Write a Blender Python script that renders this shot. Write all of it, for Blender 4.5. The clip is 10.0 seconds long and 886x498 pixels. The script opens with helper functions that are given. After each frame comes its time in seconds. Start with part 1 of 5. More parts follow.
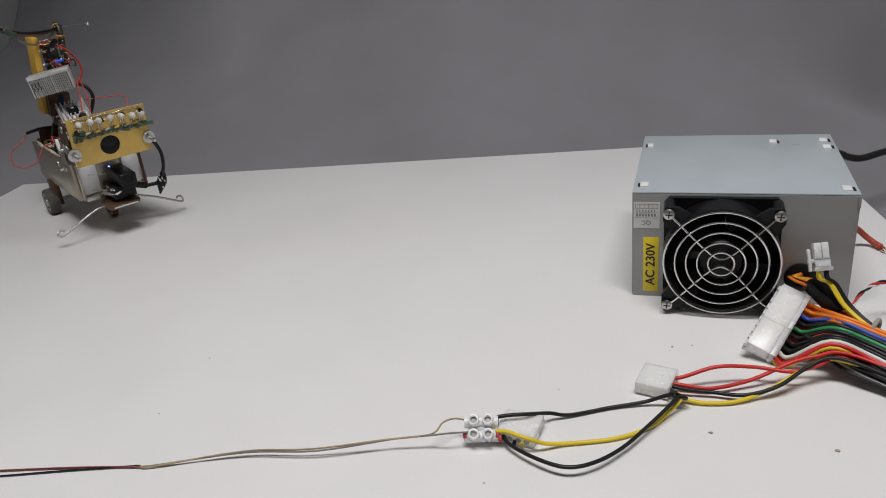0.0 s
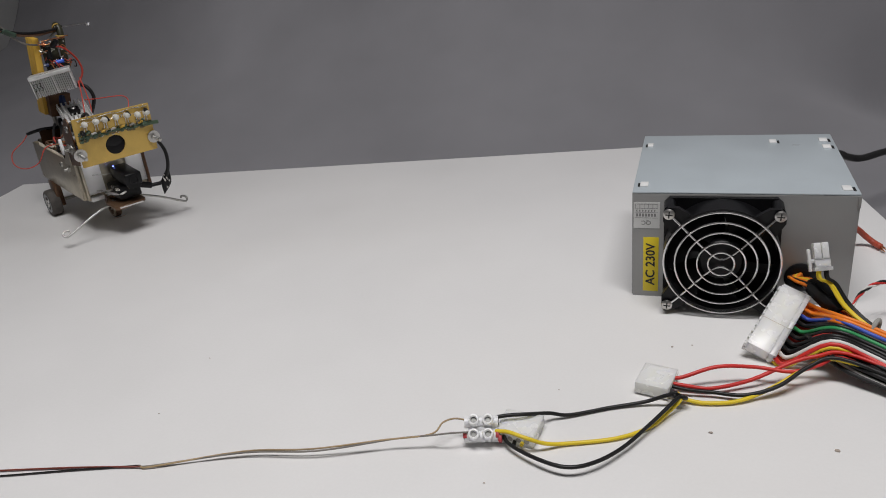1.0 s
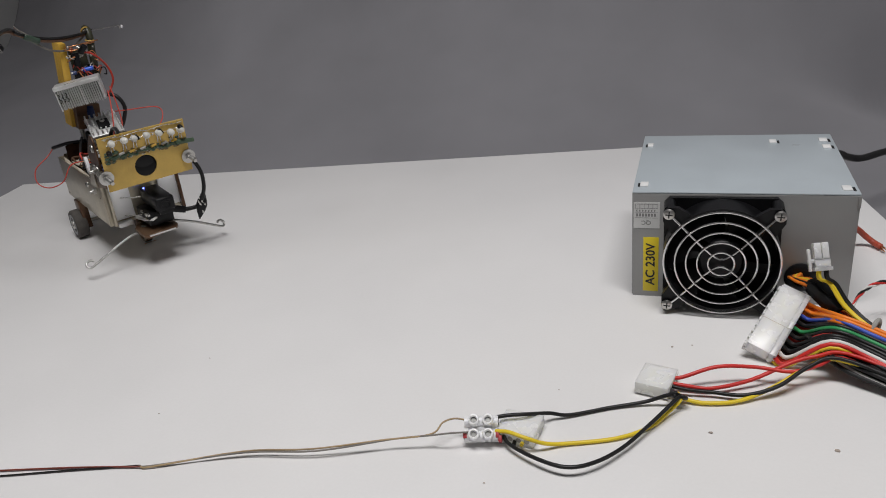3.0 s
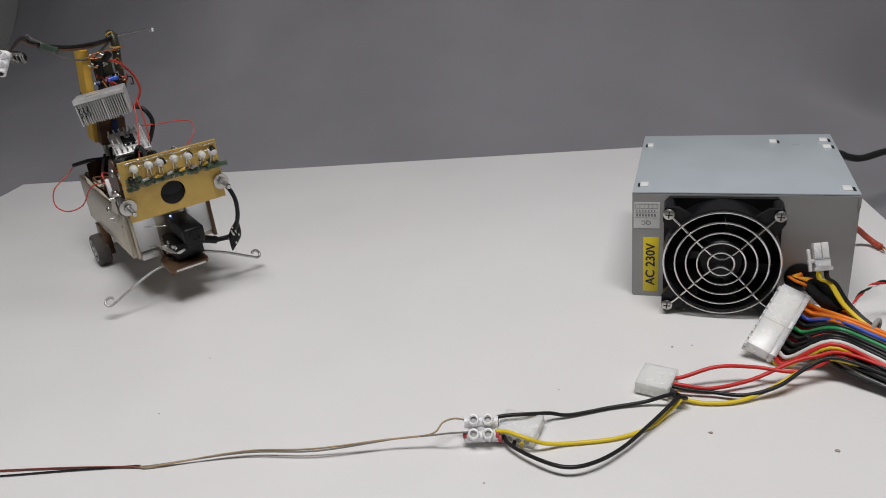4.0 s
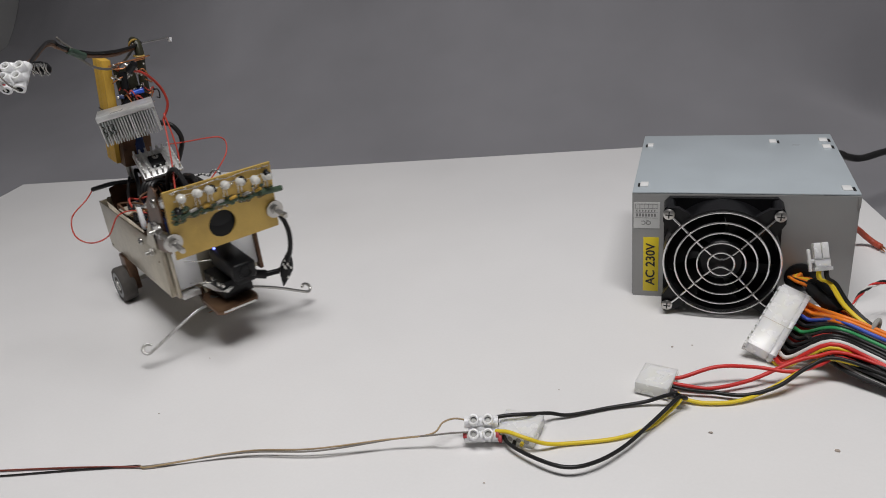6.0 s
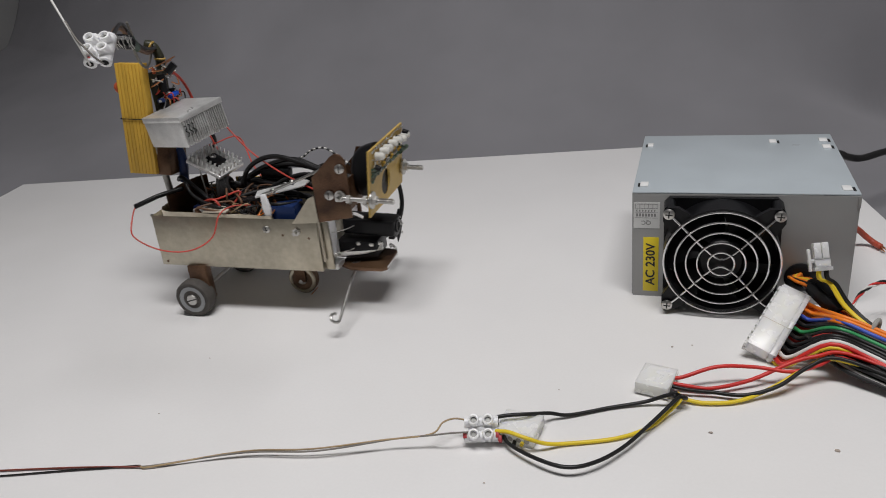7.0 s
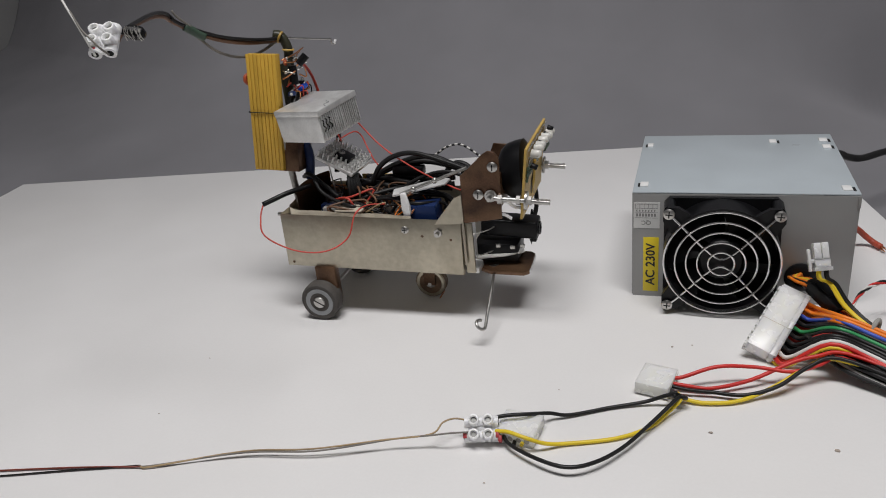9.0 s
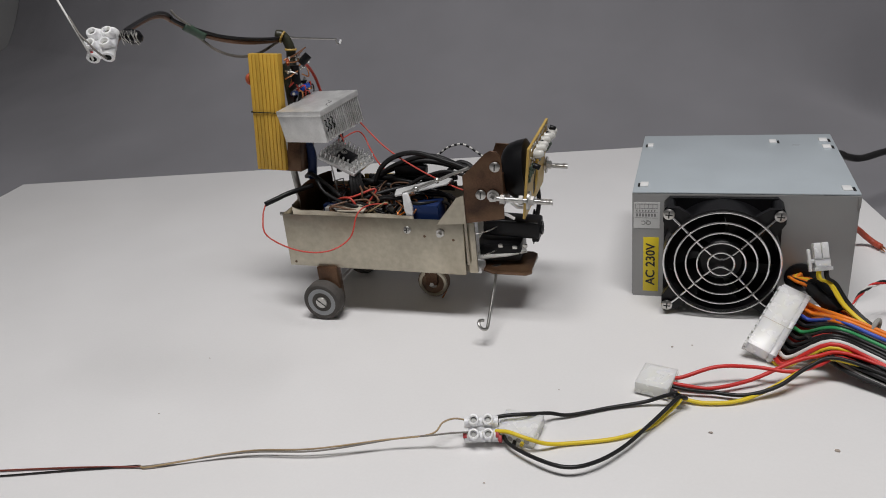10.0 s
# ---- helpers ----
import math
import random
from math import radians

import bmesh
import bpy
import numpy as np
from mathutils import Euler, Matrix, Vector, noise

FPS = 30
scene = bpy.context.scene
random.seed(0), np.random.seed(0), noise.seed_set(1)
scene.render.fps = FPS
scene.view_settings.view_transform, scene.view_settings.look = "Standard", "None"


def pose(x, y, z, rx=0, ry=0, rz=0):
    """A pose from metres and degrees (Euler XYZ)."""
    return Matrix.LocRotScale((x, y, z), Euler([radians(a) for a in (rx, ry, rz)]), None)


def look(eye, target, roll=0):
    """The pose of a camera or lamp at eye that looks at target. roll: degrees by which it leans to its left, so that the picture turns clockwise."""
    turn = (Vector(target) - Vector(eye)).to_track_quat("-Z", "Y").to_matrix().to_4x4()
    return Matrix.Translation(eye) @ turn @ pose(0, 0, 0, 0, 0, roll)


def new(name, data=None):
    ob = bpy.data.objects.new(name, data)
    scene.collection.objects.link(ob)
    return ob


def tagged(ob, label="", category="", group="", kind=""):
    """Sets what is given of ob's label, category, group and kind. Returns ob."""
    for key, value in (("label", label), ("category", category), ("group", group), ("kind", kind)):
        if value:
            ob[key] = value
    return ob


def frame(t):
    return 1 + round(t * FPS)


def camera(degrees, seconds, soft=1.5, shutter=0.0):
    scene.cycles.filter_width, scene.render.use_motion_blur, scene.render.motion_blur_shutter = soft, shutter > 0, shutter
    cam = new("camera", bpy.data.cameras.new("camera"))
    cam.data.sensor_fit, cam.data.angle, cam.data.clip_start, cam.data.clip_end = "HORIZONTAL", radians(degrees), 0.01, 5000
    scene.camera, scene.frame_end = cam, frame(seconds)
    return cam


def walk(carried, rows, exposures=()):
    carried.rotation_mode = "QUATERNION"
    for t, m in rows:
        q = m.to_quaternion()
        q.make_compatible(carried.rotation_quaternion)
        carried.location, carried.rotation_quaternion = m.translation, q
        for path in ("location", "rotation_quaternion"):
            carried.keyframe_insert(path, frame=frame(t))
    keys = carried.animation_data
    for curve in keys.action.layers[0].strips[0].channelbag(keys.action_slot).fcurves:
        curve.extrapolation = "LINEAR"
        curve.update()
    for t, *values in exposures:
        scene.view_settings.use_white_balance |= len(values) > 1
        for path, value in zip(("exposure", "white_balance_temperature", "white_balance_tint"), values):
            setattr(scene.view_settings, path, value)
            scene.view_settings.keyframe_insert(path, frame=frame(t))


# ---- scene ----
cam = camera(61.6, 10.0, soft=1.0, shutter=0.4)
EYE = Vector((0.0397, -0.5324, 0.2851))
WAY = Vector((-0.31245, 0.85910, -0.40537))
walk(cam, [(0.0, look(EYE, EYE + WAY, -6.26)), (10.0, look(EYE, EYE + WAY, -6.26))])

# ---- light: one ceiling panel in a plain room ----
world = bpy.data.worlds.new("world")
world.use_nodes = True
world.node_tree.nodes["Background"].inputs[0].default_value = (0.9, 0.95, 1.0, 1)
world.node_tree.nodes["Background"].inputs[1].default_value = 0.05
scene.world = world
scene.view_settings.exposure = 0.0


def ceiling_lamp(x, y, z, sx, sy, watts, colour):
    data = bpy.data.lights.new("ceiling_lamp_light", "AREA")
    data.shape, data.size, data.size_y, data.energy, data.color = "RECTANGLE", sx, sy, watts, colour
    lamp = new("ceiling_lamp_light", data)
    lamp.matrix_basis = look((x, y, z), (x, y, 0))
    return lamp


ceiling_lamp(0.05, -0.40, 1.74, 1.1, 0.36, 25.2, (1.0, 0.985, 0.985))


# ---- materials ----
def mat(name, base, rough=0.5, metal=0.0, vary=0.12, scale=60.0, bump=0.15, fine=900.0, stain=None, stain_amount=0.0,
        transmission=0.0, emission=0.0, coat=0.0, random_tone=0.0, stretch=(1, 1, 1), ior=1.45, gloss=0.5, inner=0.0):
    m = bpy.data.materials.new(name)
    m.use_nodes = True
    n, l = m.node_tree.nodes, m.node_tree.links
    b = n["Principled BSDF"]
    co = n.new("ShaderNodeTexCoord")
    mp = n.new("ShaderNodeMapping")
    mp.inputs["Scale"].default_value = stretch
    l.new(co.outputs["Object"], mp.inputs["Vector"])
    big, small = n.new("ShaderNodeTexNoise"), n.new("ShaderNodeTexNoise")
    for tex, s, d in ((big, scale, 4.0), (small, fine, 2.0)):
        tex.inputs["Scale"].default_value, tex.inputs["Detail"].default_value = s, d
        l.new(mp.outputs[0], tex.inputs["Vector"])
    ramp = n.new("ShaderNodeMapRange")
    ramp.inputs[1].default_value, ramp.inputs[2].default_value = 0.3, 0.7
    ramp.inputs[3].default_value, ramp.inputs[4].default_value = 1 - vary, 1 + vary
    l.new(big.outputs["Fac"], ramp.inputs[0])
    ramp2 = n.new("ShaderNodeMapRange")
    ramp2.inputs[1].default_value, ramp2.inputs[2].default_value = 0.3, 0.7
    ramp2.inputs[3].default_value, ramp2.inputs[4].default_value = 1 - vary * 0.4, 1 + vary * 0.4
    l.new(small.outputs["Fac"], ramp2.inputs[0])
    mul = n.new("ShaderNodeMath")
    mul.operation = "MULTIPLY"
    l.new(ramp.outputs[0], mul.inputs[0])
    l.new(ramp2.outputs[0], mul.inputs[1])
    tone = mul
    if random_tone:
        info, rr, mul2 = n.new("ShaderNodeObjectInfo"), n.new("ShaderNodeMapRange"), n.new("ShaderNodeMath")
        rr.inputs[3].default_value, rr.inputs[4].default_value = 1 - random_tone, 1 + random_tone
        mul2.operation = "MULTIPLY"
        l.new(info.outputs["Random"], rr.inputs[0])
        l.new(mul.outputs[0], mul2.inputs[0])
        l.new(rr.outputs[0], mul2.inputs[1])
        tone = mul2
    vm = n.new("ShaderNodeVectorMath")
    vm.operation = "SCALE"
    vm.inputs[0].default_value = base
    l.new(tone.outputs[0], vm.inputs["Scale"])
    colour = vm.outputs[0]
    if stain:
        st = n.new("ShaderNodeTexNoise")
        st.inputs["Scale"].default_value, st.inputs["Detail"].default_value = scale * 0.45, 6.0
        l.new(mp.outputs[0], st.inputs["Vector"])
        sr = n.new("ShaderNodeMapRange")
        sr.inputs[1].default_value, sr.inputs[2].default_value = 0.48, 0.72
        sr.inputs[3].default_value, sr.inputs[4].default_value = 0.0, stain_amount
        l.new(st.outputs["Fac"], sr.inputs[0])
        mx = n.new("ShaderNodeMix")
        mx.data_type = "RGBA"
        l.new(sr.outputs[0], mx.inputs["Factor"])
        l.new(colour, mx.inputs["A"])
        mx.inputs["B"].default_value = (*stain, 1)
        colour = mx.outputs["Result"]
    l.new(colour, b.inputs["Base Color"])
    rm = n.new("ShaderNodeMapRange")
    rm.inputs[3].default_value, rm.inputs[4].default_value = max(0.02, rough - 0.1), min(1, rough + 0.1)
    l.new(big.outputs["Fac"], rm.inputs[0])
    l.new(rm.outputs[0], b.inputs["Roughness"])
    b.inputs["Metallic"].default_value = metal
    b.inputs["Subsurface Weight"].default_value = inner
    b.inputs["Subsurface Radius"].default_value = (1.0, 1.0, 0.9)
    b.inputs["Subsurface Scale"].default_value = 0.008
    b.inputs["IOR"].default_value = ior
    b.inputs["Specular IOR Level"].default_value = gloss
    b.inputs["Transmission Weight"].default_value = transmission
    b.inputs["Coat Weight"].default_value = coat
    if emission:
        b.inputs["Emission Color"].default_value = (*base, 1)
        b.inputs["Emission Strength"].default_value = emission
    if bump:
        bp = n.new("ShaderNodeBump")
        bp.inputs["Strength"].default_value, bp.inputs["Distance"].default_value = bump, 0.0004
        l.new(small.outputs["Fac"], bp.inputs["Height"])
        l.new(bp.outputs[0], b.inputs["Normal"])
    return m


TABLE = mat("white_board_paint", (0.80, 0.79, 0.785), 0.55, vary=0.025, scale=7, fine=500, bump=0.08, stain=(0.70, 0.68, 0.65), stain_amount=0.25)
CLOTH = mat("grey_backdrop_cloth", (0.228, 0.224, 0.239), 0.92, vary=0.09, scale=5, fine=1400, bump=0.25)
WALL = mat("room_wall_paint", (0.48, 0.48, 0.485), 0.8, vary=0.03, scale=2, bump=0)
FLOOR = mat("room_floor", (0.28, 0.24, 0.2), 0.6, vary=0.1, scale=6, bump=0)
# same grey paint twice: shaded tone for the case, lit tone for the cover
CASE = mat("shaded_grey_steel", (0.31, 0.31, 0.305), 0.38, metal=0.3, vary=0.04, scale=25, fine=1200, bump=0.06)
COVER = mat("lit_blue_grey_steel", (0.51, 0.565, 0.60), 0.34, metal=0.2, vary=0.04, scale=25, fine=1200, bump=0.06)
TAB = mat("bare_zinc_tab", (0.86, 0.86, 0.85), 0.4, metal=0.1, vary=0.05, bump=0.05)
BLACK = mat("black_plastic", (0.007, 0.007, 0.008), 0.34, vary=0.2, bump=0.1, gloss=0.28)
MATTBLACK = mat("matt_black_slot", (0.008, 0.008, 0.008), 0.8, vary=0.1, bump=0)
DARKSTEEL = mat("dull_steel_wire", (0.36, 0.35, 0.33), 0.38, metal=0.9, vary=0.15, scale=200, bump=0.1)
CHROME = mat("chrome_wire", (0.78, 0.78, 0.77), 0.16, metal=1.0, vary=0.05, bump=0.03)
STEEL = mat("zinc_screw_steel", (0.52, 0.51, 0.49), 0.32, metal=1.0, vary=0.12, scale=200, bump=0.1)
WHITELABEL = mat("white_paper_label", (0.66, 0.66, 0.65), 0.6, vary=0.03, bump=0.03)
YELLOWLABEL = mat("yellow_tape_label", (0.80, 0.62, 0.03), 0.45, vary=0.04, bump=0.03)
INK = mat("black_label_ink", (0.02, 0.02, 0.02), 0.5, vary=0.05, bump=0)
GREYINK = mat("grey_label_ink", (0.22, 0.22, 0.22), 0.6, vary=0.05, bump=0)
SUNKSTEEL = mat("dull_sunken_steel", (0.26, 0.26, 0.25), 0.45, metal=0.8, vary=0.2, bump=0.1)
LEADRED = mat("red_brown_lead", (0.20, 0.045, 0.03), 0.4, vary=0.12, bump=0)
NYLON = mat("milky_nylon", (0.93, 0.935, 0.89), 0.26, vary=0.012, scale=120, bump=0.01, stain=(0.86, 0.83, 0.72), stain_amount=0.2, transmission=0.12, inner=0.9)
WHITEPLASTIC = mat("white_polyethylene", (0.94, 0.94, 0.94), 0.3, vary=0.015, bump=0.02, inner=0.5)
RED = mat("red_wire_pvc", (0.62, 0.035, 0.03), 0.35, vary=0.08, bump=0.05)
DARKRED = mat("dull_red_wire_pvc", (0.44, 0.045, 0.03), 0.38, vary=0.12, bump=0.05)
MARKRED = mat("dark_red_marking", (0.36, 0.035, 0.04), 0.45, vary=0.15, bump=0.05)
REDTHIN = mat("red_enamel_wire", (0.55, 0.07, 0.05), 0.4, vary=0.12, bump=0.05)
BLACKWIRE = mat("black_wire_pvc", (0.016, 0.0155, 0.016), 0.36, vary=0.15, bump=0.05, gloss=0.35)
YELLOW = mat("yellow_wire_pvc", (0.78, 0.58, 0.03), 0.36, vary=0.06, bump=0.05)
ORANGE = mat("orange_wire_pvc", (0.85, 0.22, 0.02), 0.36, vary=0.06, bump=0.05)
GREEN = mat("green_wire_pvc", (0.03, 0.27, 0.09), 0.36, vary=0.08, bump=0.05)
BLUE = mat("blue_wire_pvc", (0.05, 0.10, 0.48), 0.36, vary=0.08, bump=0.05)
EDGING = mat("cream_edging", (0.60, 0.55, 0.46), 0.5, vary=0.12, scale=60, bump=0.1, stain=(0.28, 0.22, 0.15), stain_amount=0.7)
WHITEWIRE = mat("white_wire_pvc", (0.74, 0.73, 0.70), 0.4, vary=0.06, bump=0.05)
GREYWIRE = mat("grey_lead_wire", (0.20, 0.185, 0.165), 0.45, vary=0.2, bump=0.05)
LEADWIRE = mat("straw_lead_wire", (0.40, 0.29, 0.16), 0.45, vary=0.3, scale=25, bump=0.05)
BROWNWIRE = mat("brown_lead_wire", (0.16, 0.085, 0.05), 0.45, vary=0.25, scale=40, bump=0.05)
TIN = mat("tarnished_tinplate", (0.475, 0.435, 0.35), 0.32, metal=0.85, vary=0.2, scale=17, fine=240, bump=0.03, stain=(0.20, 0.155, 0.10), stain_amount=0.85)
COPPERBOARD = mat("oxidised_copper_board", (0.10, 0.052, 0.03), 0.36, metal=0.5, vary=0.5, scale=48, bump=0.12, stain=(0.27, 0.16, 0.09), stain_amount=0.7)
PERTINAX = mat("yellow_circuit_board", (0.60, 0.40, 0.10), 0.42, vary=0.08, scale=50, bump=0.06, stain=(0.30, 0.18, 0.04), stain_amount=0.6)
OCHRE = mat("ochre_stripboard", (0.60, 0.36, 0.05), 0.5, vary=0.12, scale=60, bump=0.15, stretch=(1, 1, 0.15), random_tone=0.1)
ALU = mat("scuffed_aluminium", (0.78, 0.78, 0.77), 0.42, metal=0.6, vary=0.12, scale=90, bump=0.15, stain=(0.50, 0.49, 0.47), stain_amount=0.35)
RUBBER = mat("grey_rubber_tyre", (0.075, 0.068, 0.062), 0.75, vary=0.2, scale=160, bump=0.3)
HUB = mat("grey_plastic_hub", (0.30, 0.31, 0.32), 0.45, vary=0.08, bump=0.08)
RUST = mat("rusty_steel", (0.16, 0.10, 0.065), 0.55, metal=0.5, vary=0.35, scale=120, bump=0.3)
LEDWHITE = mat("frosted_led_dome", (0.88, 0.87, 0.82), 0.14, vary=0.08, scale=200, transmission=0.3, bump=0.02)
SOLDER = mat("solder_blobs", (0.62, 0.61, 0.58), 0.28, metal=0.9, vary=0.2, scale=300, bump=0.3)
COPPER = mat("bare_copper_wire", (0.62, 0.27, 0.12), 0.3, metal=0.9, vary=0.15, bump=0.05)
FLUX = mat("brown_flux_smear", (0.20, 0.145, 0.055), 0.35, vary=0.4, scale=160, bump=0.15, stain=(0.10, 0.10, 0.06), stain_amount=0.7)
RESIST = mat("green_resist_paint", (0.065, 0.105, 0.065), 0.35, vary=0.35, scale=250, bump=0.2)
SERVO = mat("blue_servo_plastic", (0.012, 0.03, 0.11), 0.3, vary=0.08, bump=0.05)
CAPBLUE = mat("blue_capacitor", (0.02, 0.10, 0.62), 0.25, vary=0.05, bump=0.02)
CAPRED = mat("brick_red_capacitor", (0.42, 0.08, 0.03), 0.35, vary=0.1, bump=0.05)
SLEEVE = mat("olive_sleeve", (0.035, 0.035, 0.02), 0.4, vary=0.4, scale=120, bump=0.15)
TAPE = mat("green_tape", (0.05, 0.085, 0.06), 0.4, vary=0.2, scale=120, bump=0.1)
BLUELED = mat("blue_indicator", (0.15, 0.2, 1.0), 0.3, vary=0, bump=0, emission=6.0)
CRUMB = mat("dust_crumb", (0.42, 0.36, 0.31), 0.8, vary=0.2, bump=0.2)
TIE = mat("grey_clip_plastic", (0.36, 0.35, 0.33), 0.4, vary=0.1, bump=0.05)


# ---- shape helpers; all lengths in millimetres ----
def part(name, bm, material, parent=None, label="", smooth=40):
    """Links a bmesh (millimetres) as one mesh object under a thing or a part."""
    bmesh.ops.scale(bm, vec=(0.001, 0.001, 0.001), verts=bm.verts)
    bmesh.ops.recalc_face_normals(bm, faces=bm.faces)
    me = bpy.data.meshes.new(name)
    bm.to_mesh(me)
    bm.free()
    for p in me.polygons:
        p.use_smooth = True
    me.set_sharp_from_angle(angle=radians(smooth))
    me.materials.append(material)
    ob = new(name, me)
    if parent:
        ob.parent = parent
    if label:
        ob["label"] = label
    return ob


def thing(name, label, category, group="", kind="", at=None):
    ob = new(name)
    ob.empty_display_size = 0.02
    if at is not None:
        ob.matrix_basis = at
    return tagged(ob, label, category, group, kind)


def box(bm, a, b, bevel=0.4, m=None, seg=2):
    """A box from corner a to corner b with rounded edges, moved by m."""
    c = [(p + q) / 2 for p, q in zip(a, b)]
    s = [abs(q - p) for p, q in zip(a, b)]
    made = bmesh.ops.create_cube(bm, size=1, matrix=Matrix.LocRotScale(c, None, s))["verts"]
    if bevel:
        edges = list({e for v in made for e in v.link_edges})
        made = bmesh.ops.bevel(bm, geom=edges, offset=min(bevel, min(s) * 0.45), segments=seg, affect="EDGES", profile=0.5)["verts"]
    if m is not None:
        bmesh.ops.transform(bm, matrix=m, verts=list({v for v in made}))
    return bm


def rod(bm, p, q, r, r2=None, seg=16):
    """A closed cylinder or cone from p to q."""
    p, q = Vector(p), Vector(q)
    d = q - p
    m = Matrix.Translation((p + q) / 2) @ d.to_track_quat("Z", "Y").to_matrix().to_4x4()
    bmesh.ops.create_cone(bm, cap_ends=True, segments=seg, radius1=r, radius2=r if r2 is None else r2, depth=d.length, matrix=m)
    return bm


def ball(bm, c, r, seg=10, squash=(1, 1, 1)):
    bmesh.ops.create_uvsphere(bm, u_segments=seg, v_segments=max(6, seg // 2 + 2), radius=r, matrix=Matrix.LocRotScale(c, None, squash))
    return bm


def glide(points, steps=5, closed=False):
    """Points along a smooth curve through the given ones."""
    pts = [Vector(p) for p in points]
    n, out = len(pts), []
    for i in range(n if closed else n - 1):
        if closed:
            a, b, c, d = pts[i - 1], pts[i], pts[(i + 1) % n], pts[(i + 2) % n]
        else:
            b, c = pts[i], pts[i + 1]
            a = pts[i - 1] if i else b * 2 - c
            d = pts[i + 2] if i + 2 < n else c * 2 - b
        for k in range(steps):
            t = k / steps
            out.append(0.5 * (2 * b + (c - a) * t + (2 * a - 5 * b + 4 * c - d) * t * t + (3 * b - a - 3 * c + d) * t ** 3))
    if not closed:
        out.append(pts[-1])
    return out


def tube(bm, points, r, seg=8, steps=5, closed=False, smooth=True, flat=1.0):
    """A round wire through points."""
    pts = glide(points, steps, closed) if smooth else [Vector(p) for p in points]
    n, rings, up = len(pts), [], None
    for i, p in enumerate(pts):
        t = (pts[(i + 1) % n] - pts[i - 1]) if closed else (pts[min(i + 1, n - 1)] - pts[max(i - 1, 0)])
        if t.length < 1e-9:
            t = Vector((0, 0, 1))
        t.normalize()
        if up is None:
            up = t.orthogonal().normalized()
        up = (up - t * up.dot(t))
        up = up.normalized() if up.length > 1e-6 else t.orthogonal().normalized()
        side = t.cross(up)
        rings.append([bm.verts.new(p + r * (math.cos(a) * up + flat * math.sin(a) * side)) for a in (2 * math.pi * k / seg for k in range(seg))])
    for i in range(n if closed else n - 1):
        a, b = rings[i], rings[(i + 1) % n]
        for k in range(seg):
            bm.faces.new((a[k], a[(k + 1) % seg], b[(k + 1) % seg], b[k]))
    if not closed:
        bm.faces.new(rings[0])
        bm.faces.new(rings[-1])
    return bm


def hoop(bm, c, axis, big, r, seg=40, side=8):
    axis = Vector(axis).normalized()
    u = axis.orthogonal().normalized()
    v = axis.cross(u)
    return tube(bm, [Vector(c) + big * (math.cos(a) * u + math.sin(a) * v) for a in (2 * math.pi * k / seg for k in range(seg))], r, side, closed=True, smooth=False)


def slab(bm, outline, m, thick, bevel=0.0):
    """A plate: a flat outline in x, y, thickened along z, moved by m."""
    low = [bm.verts.new(m @ Vector((x, y, 0))) for x, y in outline]
    high = [bm.verts.new(m @ Vector((x, y, thick))) for x, y in outline]
    n = len(outline)
    faces = [bm.faces.new(low), bm.faces.new(high)]
    for i in range(n):
        faces.append(bm.faces.new((low[i], low[(i + 1) % n], high[(i + 1) % n], high[i])))
    if bevel:
        bmesh.ops.bevel(bm, geom=list({e for f in faces for e in f.edges}), offset=bevel, segments=1, affect="EDGES")
    return bm


def holed(bm, outer, inner, m, thick):
    """A plate with one hole; both outlines have as many points, in x, y."""
    n = len(outer)
    rows = [[bm.verts.new(m @ Vector((x, y, z))) for x, y in loop] for loop, z in ((outer, 0), (inner, 0), (inner, thick), (outer, thick))]
    for i in range(n):
        j = (i + 1) % n
        for a, b in ((0, 1), (1, 2), (2, 3), (3, 0)):
            bm.faces.new((rows[a][i], rows[a][j], rows[b][j], rows[b][i]))
    return bm


def turned(bm, profile, m, seg=28):
    """A body of revolution about z: profile of (radius, z), moved by m."""
    rings = []
    for r, z in profile:
        rings.append([bm.verts.new(m @ Vector((r * math.cos(a), r * math.sin(a), z))) for a in (2 * math.pi * k / seg for k in range(seg))])
    for a, b in zip(rings, rings[1:]):
        for k in range(seg):
            bm.faces.new((a[k], a[(k + 1) % seg], b[(k + 1) % seg], b[k]))
    bm.faces.new(rings[0])
    bm.faces.new(rings[-1])
    return bm


def axes(x, y, o):
    """A pose in millimetres from two directions and an origin."""
    x = Vector(x).normalized()
    z = x.cross(Vector(y)).normalized()
    y = z.cross(x)
    m = Matrix((x, y, z)).transposed().to_4x4()
    m.translation = o
    return m


def letters(name, text, size, m, material, parent):
    """Flat writing of the built-in font, as a mesh; m in millimetres."""
    cu = bpy.data.curves.new(name, "FONT")
    cu.body, cu.size, cu.extrude, cu.align_x, cu.align_y, cu.offset = text, size, 0.08, "CENTER", "CENTER", size * 0.018
    ob = bpy.data.objects.new(name, cu)
    scene.collection.objects.link(ob)
    me = bpy.data.meshes.new_from_object(ob.evaluated_get(bpy.context.evaluated_depsgraph_get()))
    bpy.data.objects.remove(ob)
    me.transform(Matrix.Diagonal((0.001, 0.001, 0.001, 1)) @ m)
    me.materials.clear()
    me.materials.append(material)
    out = new(name, me)
    out.parent = parent
    return out


def fresh():
    return bmesh.new()


